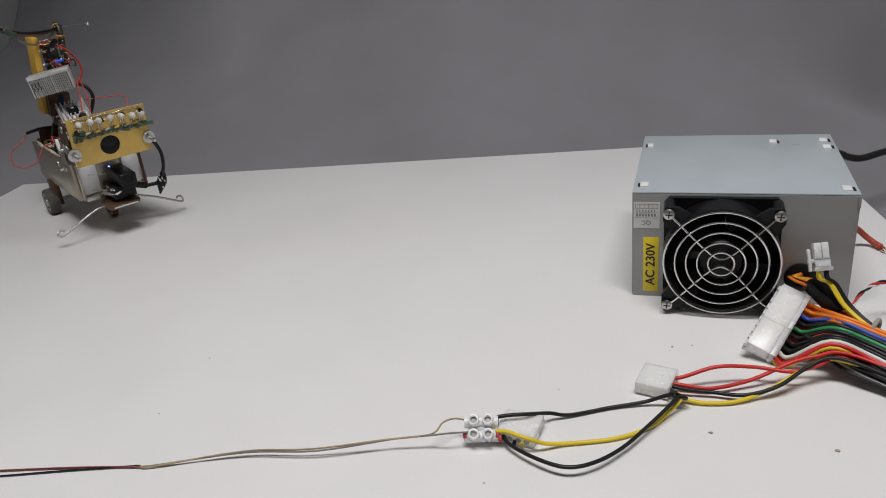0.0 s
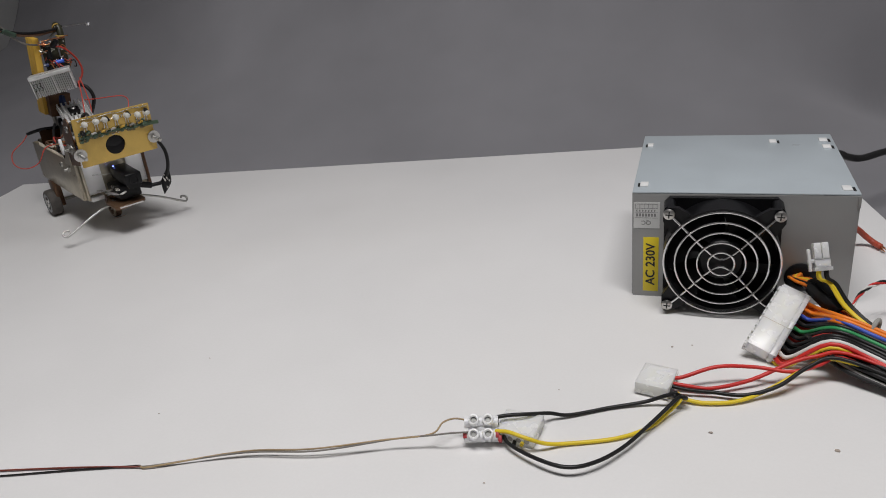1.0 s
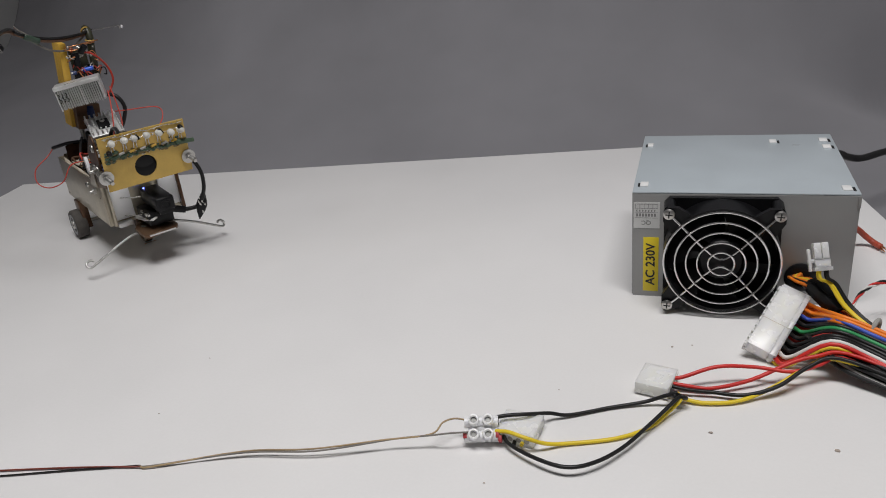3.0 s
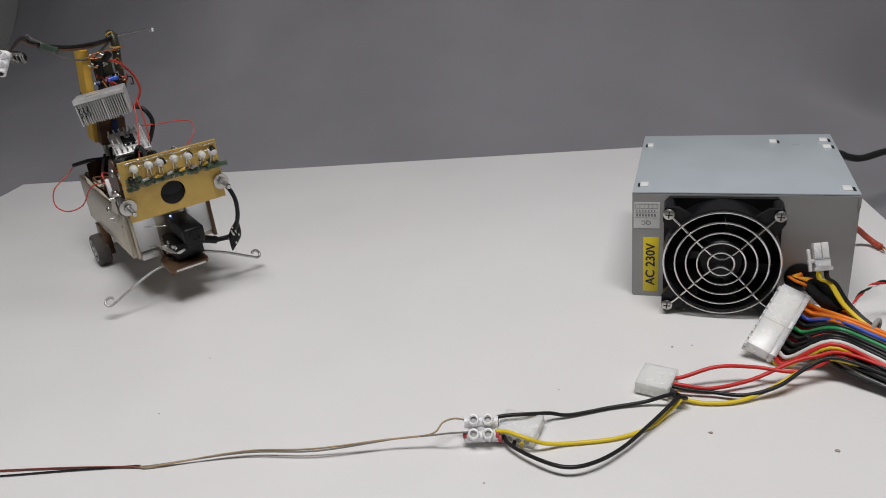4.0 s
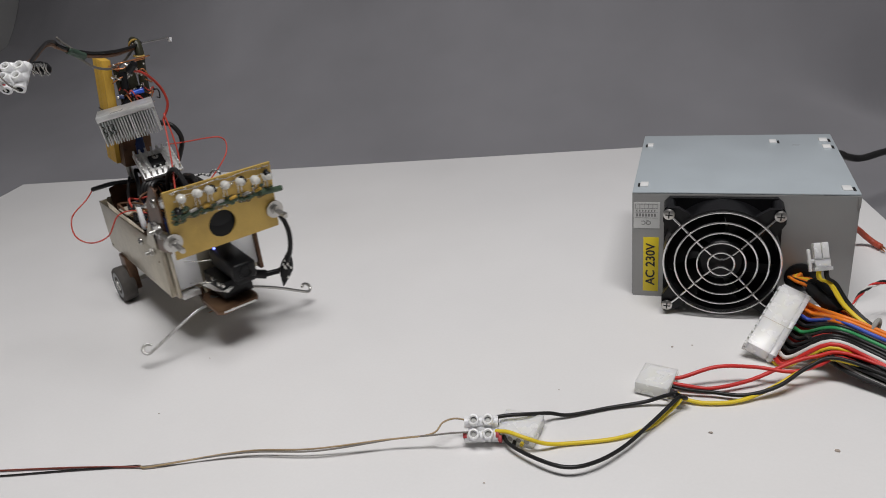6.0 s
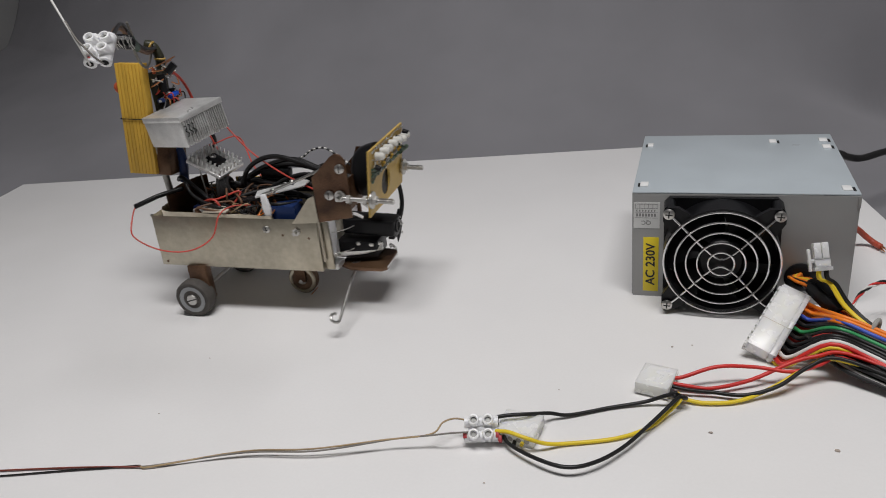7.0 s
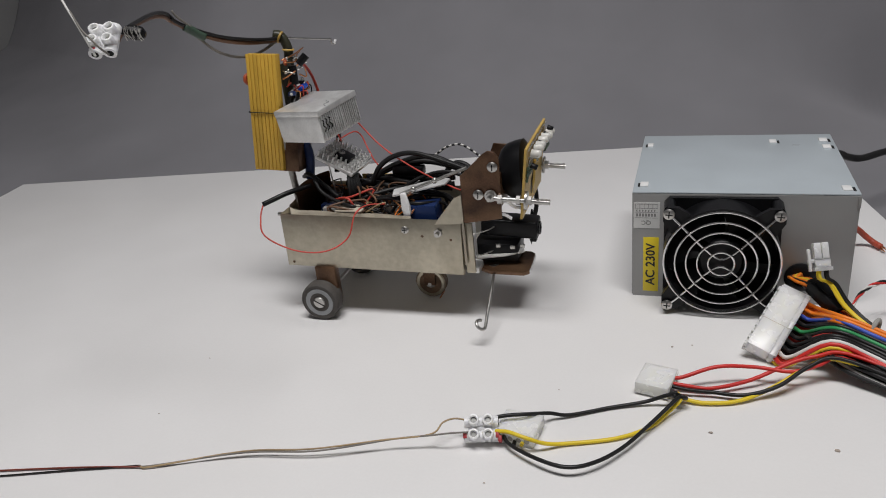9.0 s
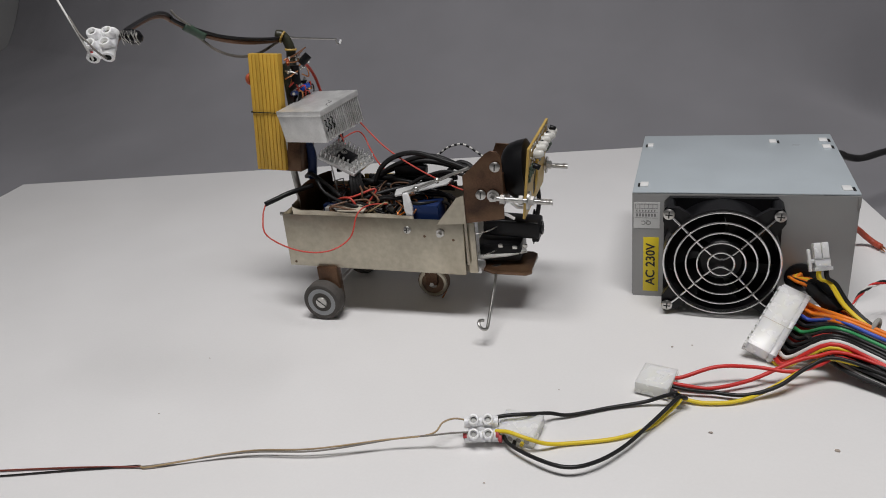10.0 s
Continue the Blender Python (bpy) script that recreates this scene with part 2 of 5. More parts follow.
# ---- the room, the cloth and the board ----
def room():
    for name, a, b, material in (
            ("floor", (-2300, -2400, -800), (1800, 1900, -750), FLOOR), ("ceiling", (-2300, -2400, 1760), (1800, 1900, 1810), WALL),
            ("wall_north", (-2300, 1850, -750), (1800, 1900, 1760), WALL), ("wall_south", (-2300, -2400, -750), (1800, -2350, 1760), WALL),
            ("wall_west", (-2300, -2350, -750), (-2250, 1850, 1760), WALL), ("wall_east", (1750, -2350, -750), (1800, 1850, 1760), WALL)):
        tagged(part(name, box(fresh(), a, b, 0), material), "plain painted surface that closes the room", name.split("_")[0], kind="structure")


TURN = pose(0, 0, 0, 0, 0, 10.5)          # the board lies a little turned


def backdrop():
    """Grey cloth: flat under the board, then swept up behind it, with one long slack fold."""
    bm, rows = fresh(), []
    for i in range(401):
        u = -1500 + 2600 * i / 400
        row = []
        for k in range(251):
            s = 1900 * k / 250                  # length along the cloth
            flat, bend = 960.0, 520.0
            arc = bend * math.pi / 2
            if s < flat:
                v, z = s, 0.0
            elif s < flat + arc:
                a = (s - flat) / bend
                v, z = flat + bend * math.sin(a), bend * (1 - math.cos(a))
            else:
                v, z = flat + bend, bend + (s - flat - arc)
            d = max(0.0, min(1.0, (s - 1000) / 300))
            wave = 9 * math.sin(u / 170 + 1.3 * math.sin(s / 300)) + 5 * math.sin(u / 71 + 2) + 14 * noise.noise((u / 260, s / 420, 3.0))
            # right of a slanting crease the cloth climbs steeply
            fold = (u - 295) * 0.88 + (s - 1192) * 0.47
            soft = 6 + max(0.0, s - 1090) * 0.15
            x = soft * math.log1p(math.exp(max(-40.0, min(40.0, fold / soft)))) if fold / soft < 40 else fold
            v += d * wave + min(1.0, max(0.0, (s - 985) / 60)) * 40 * (1 - math.exp(-x * 0.4 / 40))
            climb = min(1.0, max(0.0, (s - 985) / 60)) * 1300 * (1 - math.exp(-x * 5.5 / 1300))
            z += climb
            y = max(0.0, -600 - u)
            v += d * 0.85 * y * y / (y + 160)
            row.append(bm.verts.new(TURN @ Vector((u - 0.12 * climb, v - 560, z - 22))))
        rows.append(row)
    for a, b in zip(rows, rows[1:]):
        for k in range(250):
            bm.faces.new((a[k], b[k], b[k + 1], a[k + 1]))
    ob = part("backdrop", bm, CLOTH, smooth=180)
    mod = ob.modifiers.new("thickness", "SOLIDIFY")
    mod.thickness = 0.001
    mod.offset = -1
    tagged(ob, "mid-grey cloth swept up behind the board with a soft fold", "backdrop", kind="structure")
    desk = part("desk", box(fresh(), (-1495, -555, -750), (1095, 380, -23.4), 2, TURN), FLOOR)
    tagged(desk, "plain support under the grey cloth", "desk", kind="structure")


def board():
    bm = fresh()
    box(bm, (-803, -430, -21), (235, 389, 0), 1.6, TURN)
    tagged(part("table_board", bm, TABLE), "white painted board lying on grey cloth, lightly scuffed", "table", kind="structure")
    rnd = random.Random(4)
    for x, y, r in ((56, -163, 1.1), (121, -167, 1.2), (-36, -135, 0.5), (32, -73, 0.7), (45, -69, 0.6), (-300, -137, 0.5), (-295, -205, 0.5), (-62, -228, 0.6)):
        bm = fresh()
        bmesh.ops.create_icosphere(bm, subdivisions=1, radius=r, matrix=pose(x, y, r * 0.45) @ Matrix.Diagonal((1.3, 0.9, 0.55, 1)))
        for v in bm.verts:
            v.co += Vector([rnd.uniform(-0.2, 0.2) * r for _ in range(3)])
        tagged(part("crumb", bm, CRUMB), "tiny greyish crumb lying on the white board", "crumb", "crumbs on the board")


def lint():
    for u, v, z, r in ((146, 654.5, 45.5, 0.9), (131, 653.5, 49, 0.6)):
        bm = fresh()
        bmesh.ops.create_icosphere(bm, subdivisions=1, radius=r, matrix=TURN @ pose(u, v, z))
        tagged(part("lint", bm, WHITEPLASTIC), "tiny white lint caught on the grey cloth", "lint", "lint on the cloth")


# ---- power supply ----
PW, PD, PH = 150.0, 145.0, 86.3
FX, FZ, FY = 62.5, 43.9, -25.0            # fan centre, front


def screw(parent, c, n, r=3.6, cross=True, material=None, label="", name="screw"):
    """A domed screw head facing n, with a cross or a slot."""
    m = axes(Vector(n).orthogonal(), Vector(n).cross(Vector(n).orthogonal()), c)
    head = part(name, turned(fresh(), [(r, -0.6), (r, 0.5), (r * 0.8, 1.2), (r * 0.35, 1.55)], m, 20), material or STEEL, parent, label)
    bm = fresh()
    box(bm, (-r * 0.62, -r * 0.11, 1.25), (r * 0.62, r * 0.11, 1.62), 0, m @ pose(0, 0, 0, 0, 0, 40))
    if cross:
        box(bm, (-r * 0.11, -r * 0.62, 1.25), (r * 0.11, r * 0.62, 1.61), 0, m @ pose(0, 0, 0, 0, 0, 40))
    part("screw_slot", bm, MATTBLACK, head)
    return head


def rounded_square(half, corner, n):
    out = []
    for k in range(n):
        a = 2 * math.pi * k / n + math.pi / n
        c, s = math.cos(a), math.sin(a)
        q = half / max(abs(c), abs(s))
        x, y = q * c, q * s
        lim = half - corner
        if abs(x) > lim and abs(y) > lim:
            ux, uy = abs(x) - lim, abs(y) - lim
            f = corner / max(1e-6, math.hypot(ux, uy))
            x, y = math.copysign(lim + ux * min(1, f), x), math.copysign(lim + uy * min(1, f), y)
        out.append((x, y))
    return out


def power_supply():
    t = thing("power_supply", "grey steel computer power supply with an outside black fan", "power supply")
    bm = fresh()
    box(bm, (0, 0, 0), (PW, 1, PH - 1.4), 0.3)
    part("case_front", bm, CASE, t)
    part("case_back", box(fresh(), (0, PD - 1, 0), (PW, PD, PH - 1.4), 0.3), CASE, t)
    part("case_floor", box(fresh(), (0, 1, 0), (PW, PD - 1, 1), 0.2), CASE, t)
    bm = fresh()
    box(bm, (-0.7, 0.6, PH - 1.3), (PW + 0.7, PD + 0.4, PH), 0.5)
    part("case_cover", bm, COVER, t, "folded cover, grey toned paler for light from above")
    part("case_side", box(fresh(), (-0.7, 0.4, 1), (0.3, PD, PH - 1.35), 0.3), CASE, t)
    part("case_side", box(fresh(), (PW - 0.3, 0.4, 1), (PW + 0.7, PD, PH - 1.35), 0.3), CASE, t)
    part("corner_lip", box(fresh(), (PW - 1.0, -0.7, PH - 10), (PW + 0.9, 0.3, PH - 1.4), 0.3), CASE, t)
    # bent tabs standing out of slots in the cover
    for x, y, w in ((6.2, 115.8, 5), (104.6, 124.3, 6), (143.0, 127.5, 6.5), (143.4, 109, 6.5), (7.2, 16.3, 6.5), (143.5, 11.5, 6.5)):
        tab = part("tab", box(fresh(), (x - w / 2, y - 4.5, PH - 0.2), (x + w / 2 - 0.4, y + 4.5, PH + 0.9), 0.3), TAB, t, "bare bent metal tab")
        sx = x + w / 2 if x > 20 else x - w / 2 - 1.6
        part("slot", box(fresh(), (sx, y - 5, PH - 0.4), (sx + 1.8, y + 3, PH + 0.12), 0), MATTBLACK, tab)
    part("scratch", box(fresh(), (118, 114, PH - 0.3), (124, 114.8, PH + 0.06), 0), GREYINK, t)
    # labels
    lab = part("label", box(fresh(), (0.4, -0.25, 57.6), (19.2, 0.1, 78.4), 0), WHITELABEL, t, "white paper test label, upside down")
    bm = fresh()
    for z in (60.2 + 5.6, 70.2, 73.4, 76.8):
        box(bm, (1.2, -0.34, z), (17.6, -0.2, z + 0.3), 0)
    for k in range(6):
        x = 1.6 + k * 3.1
        box(bm, (x, -0.34, 73.4), (x + 0.28, -0.2, 76.9), 0)
    for k in range(7):
        x = 2.2 + k * 2.15
        box(bm, (x, -0.34, 67.0), (x + 1.3, -0.2, 69.4), 0)
        box(bm, (x, -0.34, 71.0), (x + 0.9, -0.2, 72.4), 0)
    part("print_bars", bm, GREYINK, lab)
    letters("letters", "QC", 4.6, axes((-1, 0, 0), (0, 0, -1), (9.5, -0.28, 62.2)), GREYINK, lab)
    lab = part("label", box(fresh(), (7.6, -0.25, 4.6), (18.9, 0.1, 50.2), 0.1), YELLOWLABEL, t, "yellow voltage label with black capitals")
    letters("letters", "AC 230V", 9.4, axes((0, 0, 1), (-1, 0, 0), (13.2, -0.3, 27.6)), INK, lab)
    # grommet where the wires leave
    part("grommet", turned(fresh(), [(11, 0), (11, 1.5), (9, 3), (6, 3), (6, 1)], axes((1, 0, 0), (0, 0, 1), (118, 0, 22)), 24), BLACK, t, "black rubber grommet")
    # fan
    fan = part("fan_frame", fresh_frame(), BLACK, t, "square black plastic fan frame")
    m = axes((1, 0, 0), (0, 0, 1), (FX, FY, FZ))
    hub = part("fan_hub", turned(fresh(), [(15, -16), (15, -3), (13.8, -1.6), (0.6, -1.4)], m, 32), BLACK, fan)
    for k in range(7):
        a = 2 * math.pi * k / 7
        bm = fresh()
        g = []
        for i in range(6):
            r = 14.5 + 22.5 * i / 5
            sweep = a + 0.25 * i / 5
            half = 0.36 + 0.02 * i
            g.append([bm.verts.new(m @ Vector((r * math.cos(sweep + half * q), r * math.sin(sweep + half * q), -9 + 6.5 * q))) for q in (-1, -0.33, 0.33, 1)])
        for p, q in zip(g, g[1:]):
            for i in range(3):
                bm.faces.new((p[i], p[i + 1], q[i + 1], q[i]))
        bmesh.ops.solidify(bm, geom=bm.faces[:], thickness=1.0)
        part("fan_blade", bm, BLACK, fan)
    guard = part("finger_guard", tube(fresh(), [(FX - 36, FY - 1.4, FZ + 36), (FX - 30, FY - 2.2, FZ + 30), (FX - 12, FY - 2.6, FZ + 11), (FX - 4, FY - 2.6, FZ + 4.2), (FX, FY - 2.6, FZ + 3),
                                            (FX + 4, FY - 2.6, FZ + 4.2), (FX + 12, FY - 2.6, FZ + 11), (FX + 30, FY - 2.2, FZ + 30), (FX + 36, FY - 1.4, FZ + 36)], 0.78, 8), CHROME, t, "chromed wire finger guard")
    part("guard_wire", tube(fresh(), [(FX - 36, FY - 1.4, FZ - 36), (FX - 30, FY - 2.2, FZ - 31), (FX - 12, FY - 2.6, FZ - 11), (FX - 4, FY - 2.6, FZ - 4.2), (FX, FY - 2.6, FZ - 3),
                                      (FX + 4, FY - 2.6, FZ - 4.2), (FX + 12, FY - 2.6, FZ - 11), (FX + 27, FY - 2.4, FZ - 29), (FX + 33, FY - 2, FZ - 34)], 0.78, 8), CHROME, guard)
    for r in (39.0, 31.4, 23.8, 16.2, 8.8):
        part("guard_ring", hoop(fresh(), (FX, FY - 3.9, FZ), (0, 1, 0), r, 0.75, 56), CHROME, guard)
    for x, z in ((-36, 36), (36, 36), (-36, -36)):
        screw(t, (FX + x, FY - 2.2, FZ + z), (0, -1, 0), 3.9)
    part("guard_eye", hoop(fresh(), (FX + 34, FY - 2, FZ - 37), (0, 1, 0), 3.0, 0.85, 20), CHROME, guard)
    return t


def fresh_frame():
    bm, n = fresh(), 64
    ring = [(38.4 * math.cos(2 * math.pi * k / n + math.pi / n), 38.4 * math.sin(2 * math.pi * k / n + math.pi / n)) for k in range(n)]
    wall = [(x * 1.035, y * 1.035) for x, y in ring]
    m = axes((1, 0, 0), (0, 0, 1), (FX, FY, FZ))
    ears = []
    for (x, y), (wx, wy) in zip(rounded_square(40, 4, n), wall):
        off = abs(math.degrees(math.atan2(abs(y), abs(x))) - 45)
        ears.append((x, y) if off < 13 else (wx, wy))
    holed(bm, ears, ring, m @ pose(0, 0, -4), 4)
    holed(bm, rounded_square(40, 4, n), ring, m @ pose(0, 0, -24.5), 4)
    holed(bm, wall, ring, m @ pose(0, 0, -20.5), 16.5)
    for sx in (-1, 1):
        for sz in (-1, 1):
            rod(bm, m @ Vector((sx * 35.75, sz * 35.75, -20.5)), m @ Vector((sx * 35.75, sz * 35.75, -4)), 4.0, seg=14)
    return bm


def wire(parent, pts, r, material, name="wire", label="", seg=8):
    return part(name, tube(fresh(), pts, r, seg), material, parent, label, smooth=180)


def power_cord():
    t = thing("mains_cable", "thick black mains cord leaving the back of the power supply", "cable")
    wire(t, [(126, 146, 52), (140, 165, 55), (167, 205, 50), (180, 219, 42), (194, 228, 38), (218, 249, 38), (267, 291, 35), (420, 420, 20), (560, 440, -14)], 3.4, BLACKWIRE, "cord")
    t = thing("red_cable", "short cut red cable with bare copper ends", "cable")
    wire(t, [(152, 92, 30), (160, 98, 26), (171, 104, 18), (180, 108, 9), (186, 106, 4.5), (190, 99, 4)], 2.5, mat("dull_red_sheath", (0.40, 0.07, 0.04), 0.45, vary=0.2, scale=120), "sheath")
    for k in range(5):
        a = k * 1.26
        wire(t, [(189, 100, 4), (190.8 + 0.9 * math.cos(a), 96.5, 4 + 1.2 * math.sin(a)), (191.5 + 1.6 * math.cos(a), 94, 3.6 + 1.8 * math.sin(a))], 0.45, COPPER, "copper_strand", seg=5)


# ---- connectors and wires on the board ----
def drive_plug(name, m, label):
    """A four-way drive connector: body with two chamfers, sockets and wire holes. x: along the pins, y: across, z: up."""
    t = thing(name, label, "connector", "white connectors")
    bm = fresh()
    slab(bm, [(-10, -4.6), (10, -4.6), (11.8, -2.8), (11.8, 4.6), (-11.8, 4.6), (-11.8, -2.8)], m @ axes((0, 1, 0), (0, 0, 1), (0, 0, 0)) @ pose(0, 0, -10.5), 21, 0.35)
    body = part("plug_body", bm, NYLON, t)
    for k in range(4):
        y = -7.6 + 5.08 * k
        part("socket", rod(fresh(), m @ Vector((-10.9, y, 0)), m @ Vector((-8, y, 0)), 1.9, seg=12), NYLON, body)
        part("wire_hole", rod(fresh(), m @ Vector((9.6, y, 0)), m @ Vector((10.7, y, 0)), 1.6, seg=12), TIE, body)
    return t


def harness():
    plug = drive_plug("drive_connector", axes((0.97, -0.23, 0), (0.25, 0.97, 0), (24.0, -123, 4.8)), "milky white four-way connector with red, black and yellow wires")
    for pts, c in (([(33, -121, 7), (40, -120, 8), (60, -113, 13), (83, -107, 11), (103, -109, 11), (118, -104, 14), (132, -97, 16), (160, -110, 10), (190, -130, 6)], RED),
                   ([(33, -125, 6), (42, -125, 5), (57, -124, 4), (80, -114, 6), (103, -102, 13), (117, -99, 17), (135, -95, 18), (175, -110, 10)], RED),
                   ([(32, -128, 6), (42, -129, 5), (57, -128, 4), (76, -128, 4), (95, -121, 8), (112, -107, 14), (130, -101, 18), (170, -115, 10)], BLACKWIRE),
                   ([(31, -131, 4), (40, -136, 3), (54, -137, 2), (73, -132, 2.5), (92, -120, 6), (109, -108, 12), (128, -99, 16), (168, -112, 9)], YELLOW)):
        wire(plug, pts, 1.25, c)
    part("knot", tube(fresh(), [(33, -131, 5), (36, -139, 8), (40, -144, 10), (42, -141, 7), (38, -136, 4), (33, -138, 6), (36, -144, 10)], 1.35), BLACKWIRE, plug, smooth=180)
    plug = drive_plug("drive_connector", axes((-0.12, -1, 0), (1, -0.12, 0), (-51, -184, 4.8)), "milky white four-way connector lying behind the terminal block")
    for pts, c in (([(-64, -186, 13), (-57, -183, 13), (-47, -179, 12), (-36, -168, 6), (-24.8, -162.5, 2), (-2.3, -150.6, 1.5), (17.3, -143.6, 3), (29.8, -142, 8), (37, -141.6, 11)], BLACKWIRE),
                   ([(-63, -194, 9), (-55, -196, 11), (-44, -198.5, 10), (-34, -195, 5), (-23.6, -189.5, 2), (4.3, -179.1, 1.5), (22.7, -165, 1.6), (32.9, -151.2, 4), (39, -144.2, 8), (37, -138, 8)], YELLOW),
                   ([(-53, -189, 7), (-58.4, -192.8, 6), (-53.3, -199.8, 5), (-36.3, -209.8, 6), (-19.3, -214.3, 6.5), (-5.3, -207.7, 6), (8.7, -191.3, 5), (22.8, -168.1, 6), (36, -148.2, 10), (39, -142, 9)], BLACKWIRE)):
        wire(plug, pts, 1.2, c)
    for x, y, c in ((-47.5, -195.2, YELLOW), (-52, -195.5, BLACKWIRE)):
        part("wire_stub", rod(fresh(), (x, y + 6, 3.6), (x, y - 1.6, 3.2), 1.2, seg=10), c, plug)


def screw_terminal(name, m, label, group="screw terminals"):
    """A two-way screw terminal: x along the wires, y across the poles, z towards the screws."""
    t = thing(name, label, "terminal block", group)
    bm = fresh()
    for y in (-4.2, 4.2):
        rod(bm, m @ Vector((-10, y, 0)), m @ Vector((10, y, 0)), 3.5, seg=18)
        for x in (-4.2, 4.2):
            turned(bm, [(3.5, -1), (3.35, 6.4), (3.0, 7.1), (2.3, 7.2), (2.0, 6.8), (1.9, 4.6), (0.3, 4.5)], m @ pose(x, y, 0), 18)
    box(bm, (-3, -6, -3.6), (3, 6, 1.5), 0.6, m)
    box(bm, (-8, -2, -3), (8, 2, 0.5), 0.5, m)
    body = part("housing", bm, WHITEPLASTIC, t, "white plastic housing")
    for x in (-4.2, 4.2):
        for y in (-4.2, 4.2):
            part("screw", rod(fresh(), m @ Vector((x, y, 3)), m @ Vector((x, y, 5.0)), 1.7, seg=14), SUNKSTEEL, t)
    for x, y in ((-10, -4.2), (10, -4.2), (10, 4.2), (-10, 4.2)):
        s = 1 if x > 0 else -1
        part("wire_entry", rod(fresh(), m @ Vector((x - s, y, 0)), m @ Vector((x + 0.15 * s, y, 0)), 1.9, seg=12), MATTBLACK, body)
    return t


def red_mark(parent, m, x, y, k=0.8):
    part("red_mark", box(fresh(), (x - 1.5 * k, y - 2.2 * k, -2.2 * k), (x + 1.3 * k, y + 2.2 * k, 3.8), 0.5, m), MARKRED, parent, "red marking paint")


def table_terminal():
    m = axes((1, 0.22, 0), (-0.15, 0.75, 0.62), (-72, -193, 8.5))
    t = screw_terminal("screw_terminal", m, "white two-way screw terminal joining thin leads and thick wires")
    for x, y in ((-9.4, -4.2), (9.6, -4.2)):
        red_mark(t, m, x, y)
    red_mark(t, m, 11, -6.4)
    wire(t, [(-270, -255.5, 1.4), (-262, -254, 1.5), (-211, -233.5, 4), (-169, -225.5, 5.5), (-127, -212.5, 8), (-100, -205, 10), (-94, -198, 14), (-88, -193, 14), (-80, -191, 12)], 0.55, LEADWIRE, "lead")
    wire(t, [(-272, -254.5, 1.1), (-263, -253, 1.2), (-210, -234.5, 4), (-165, -226.5, 5.5), (-121, -210.5, 8), (-100, -206, 10), (-87, -204, 12), (-78, -199, 10)], 0.55, GREYWIRE, "lead")
    wire(t, [(-470, -305, 1.2), (-420, -292, 1.2), (-364, -277, 1.2), (-312, -264, 1.2), (-270, -255.5, 1.4)], 0.55, LEADRED, "lead")
    wire(t, [(-466, -309, 1.0), (-418, -296, 1.0), (-360, -281, 1.0), (-318, -268, 1.0), (-272, -254.5, 1.1)], 0.55, BLACKWIRE, "lead")


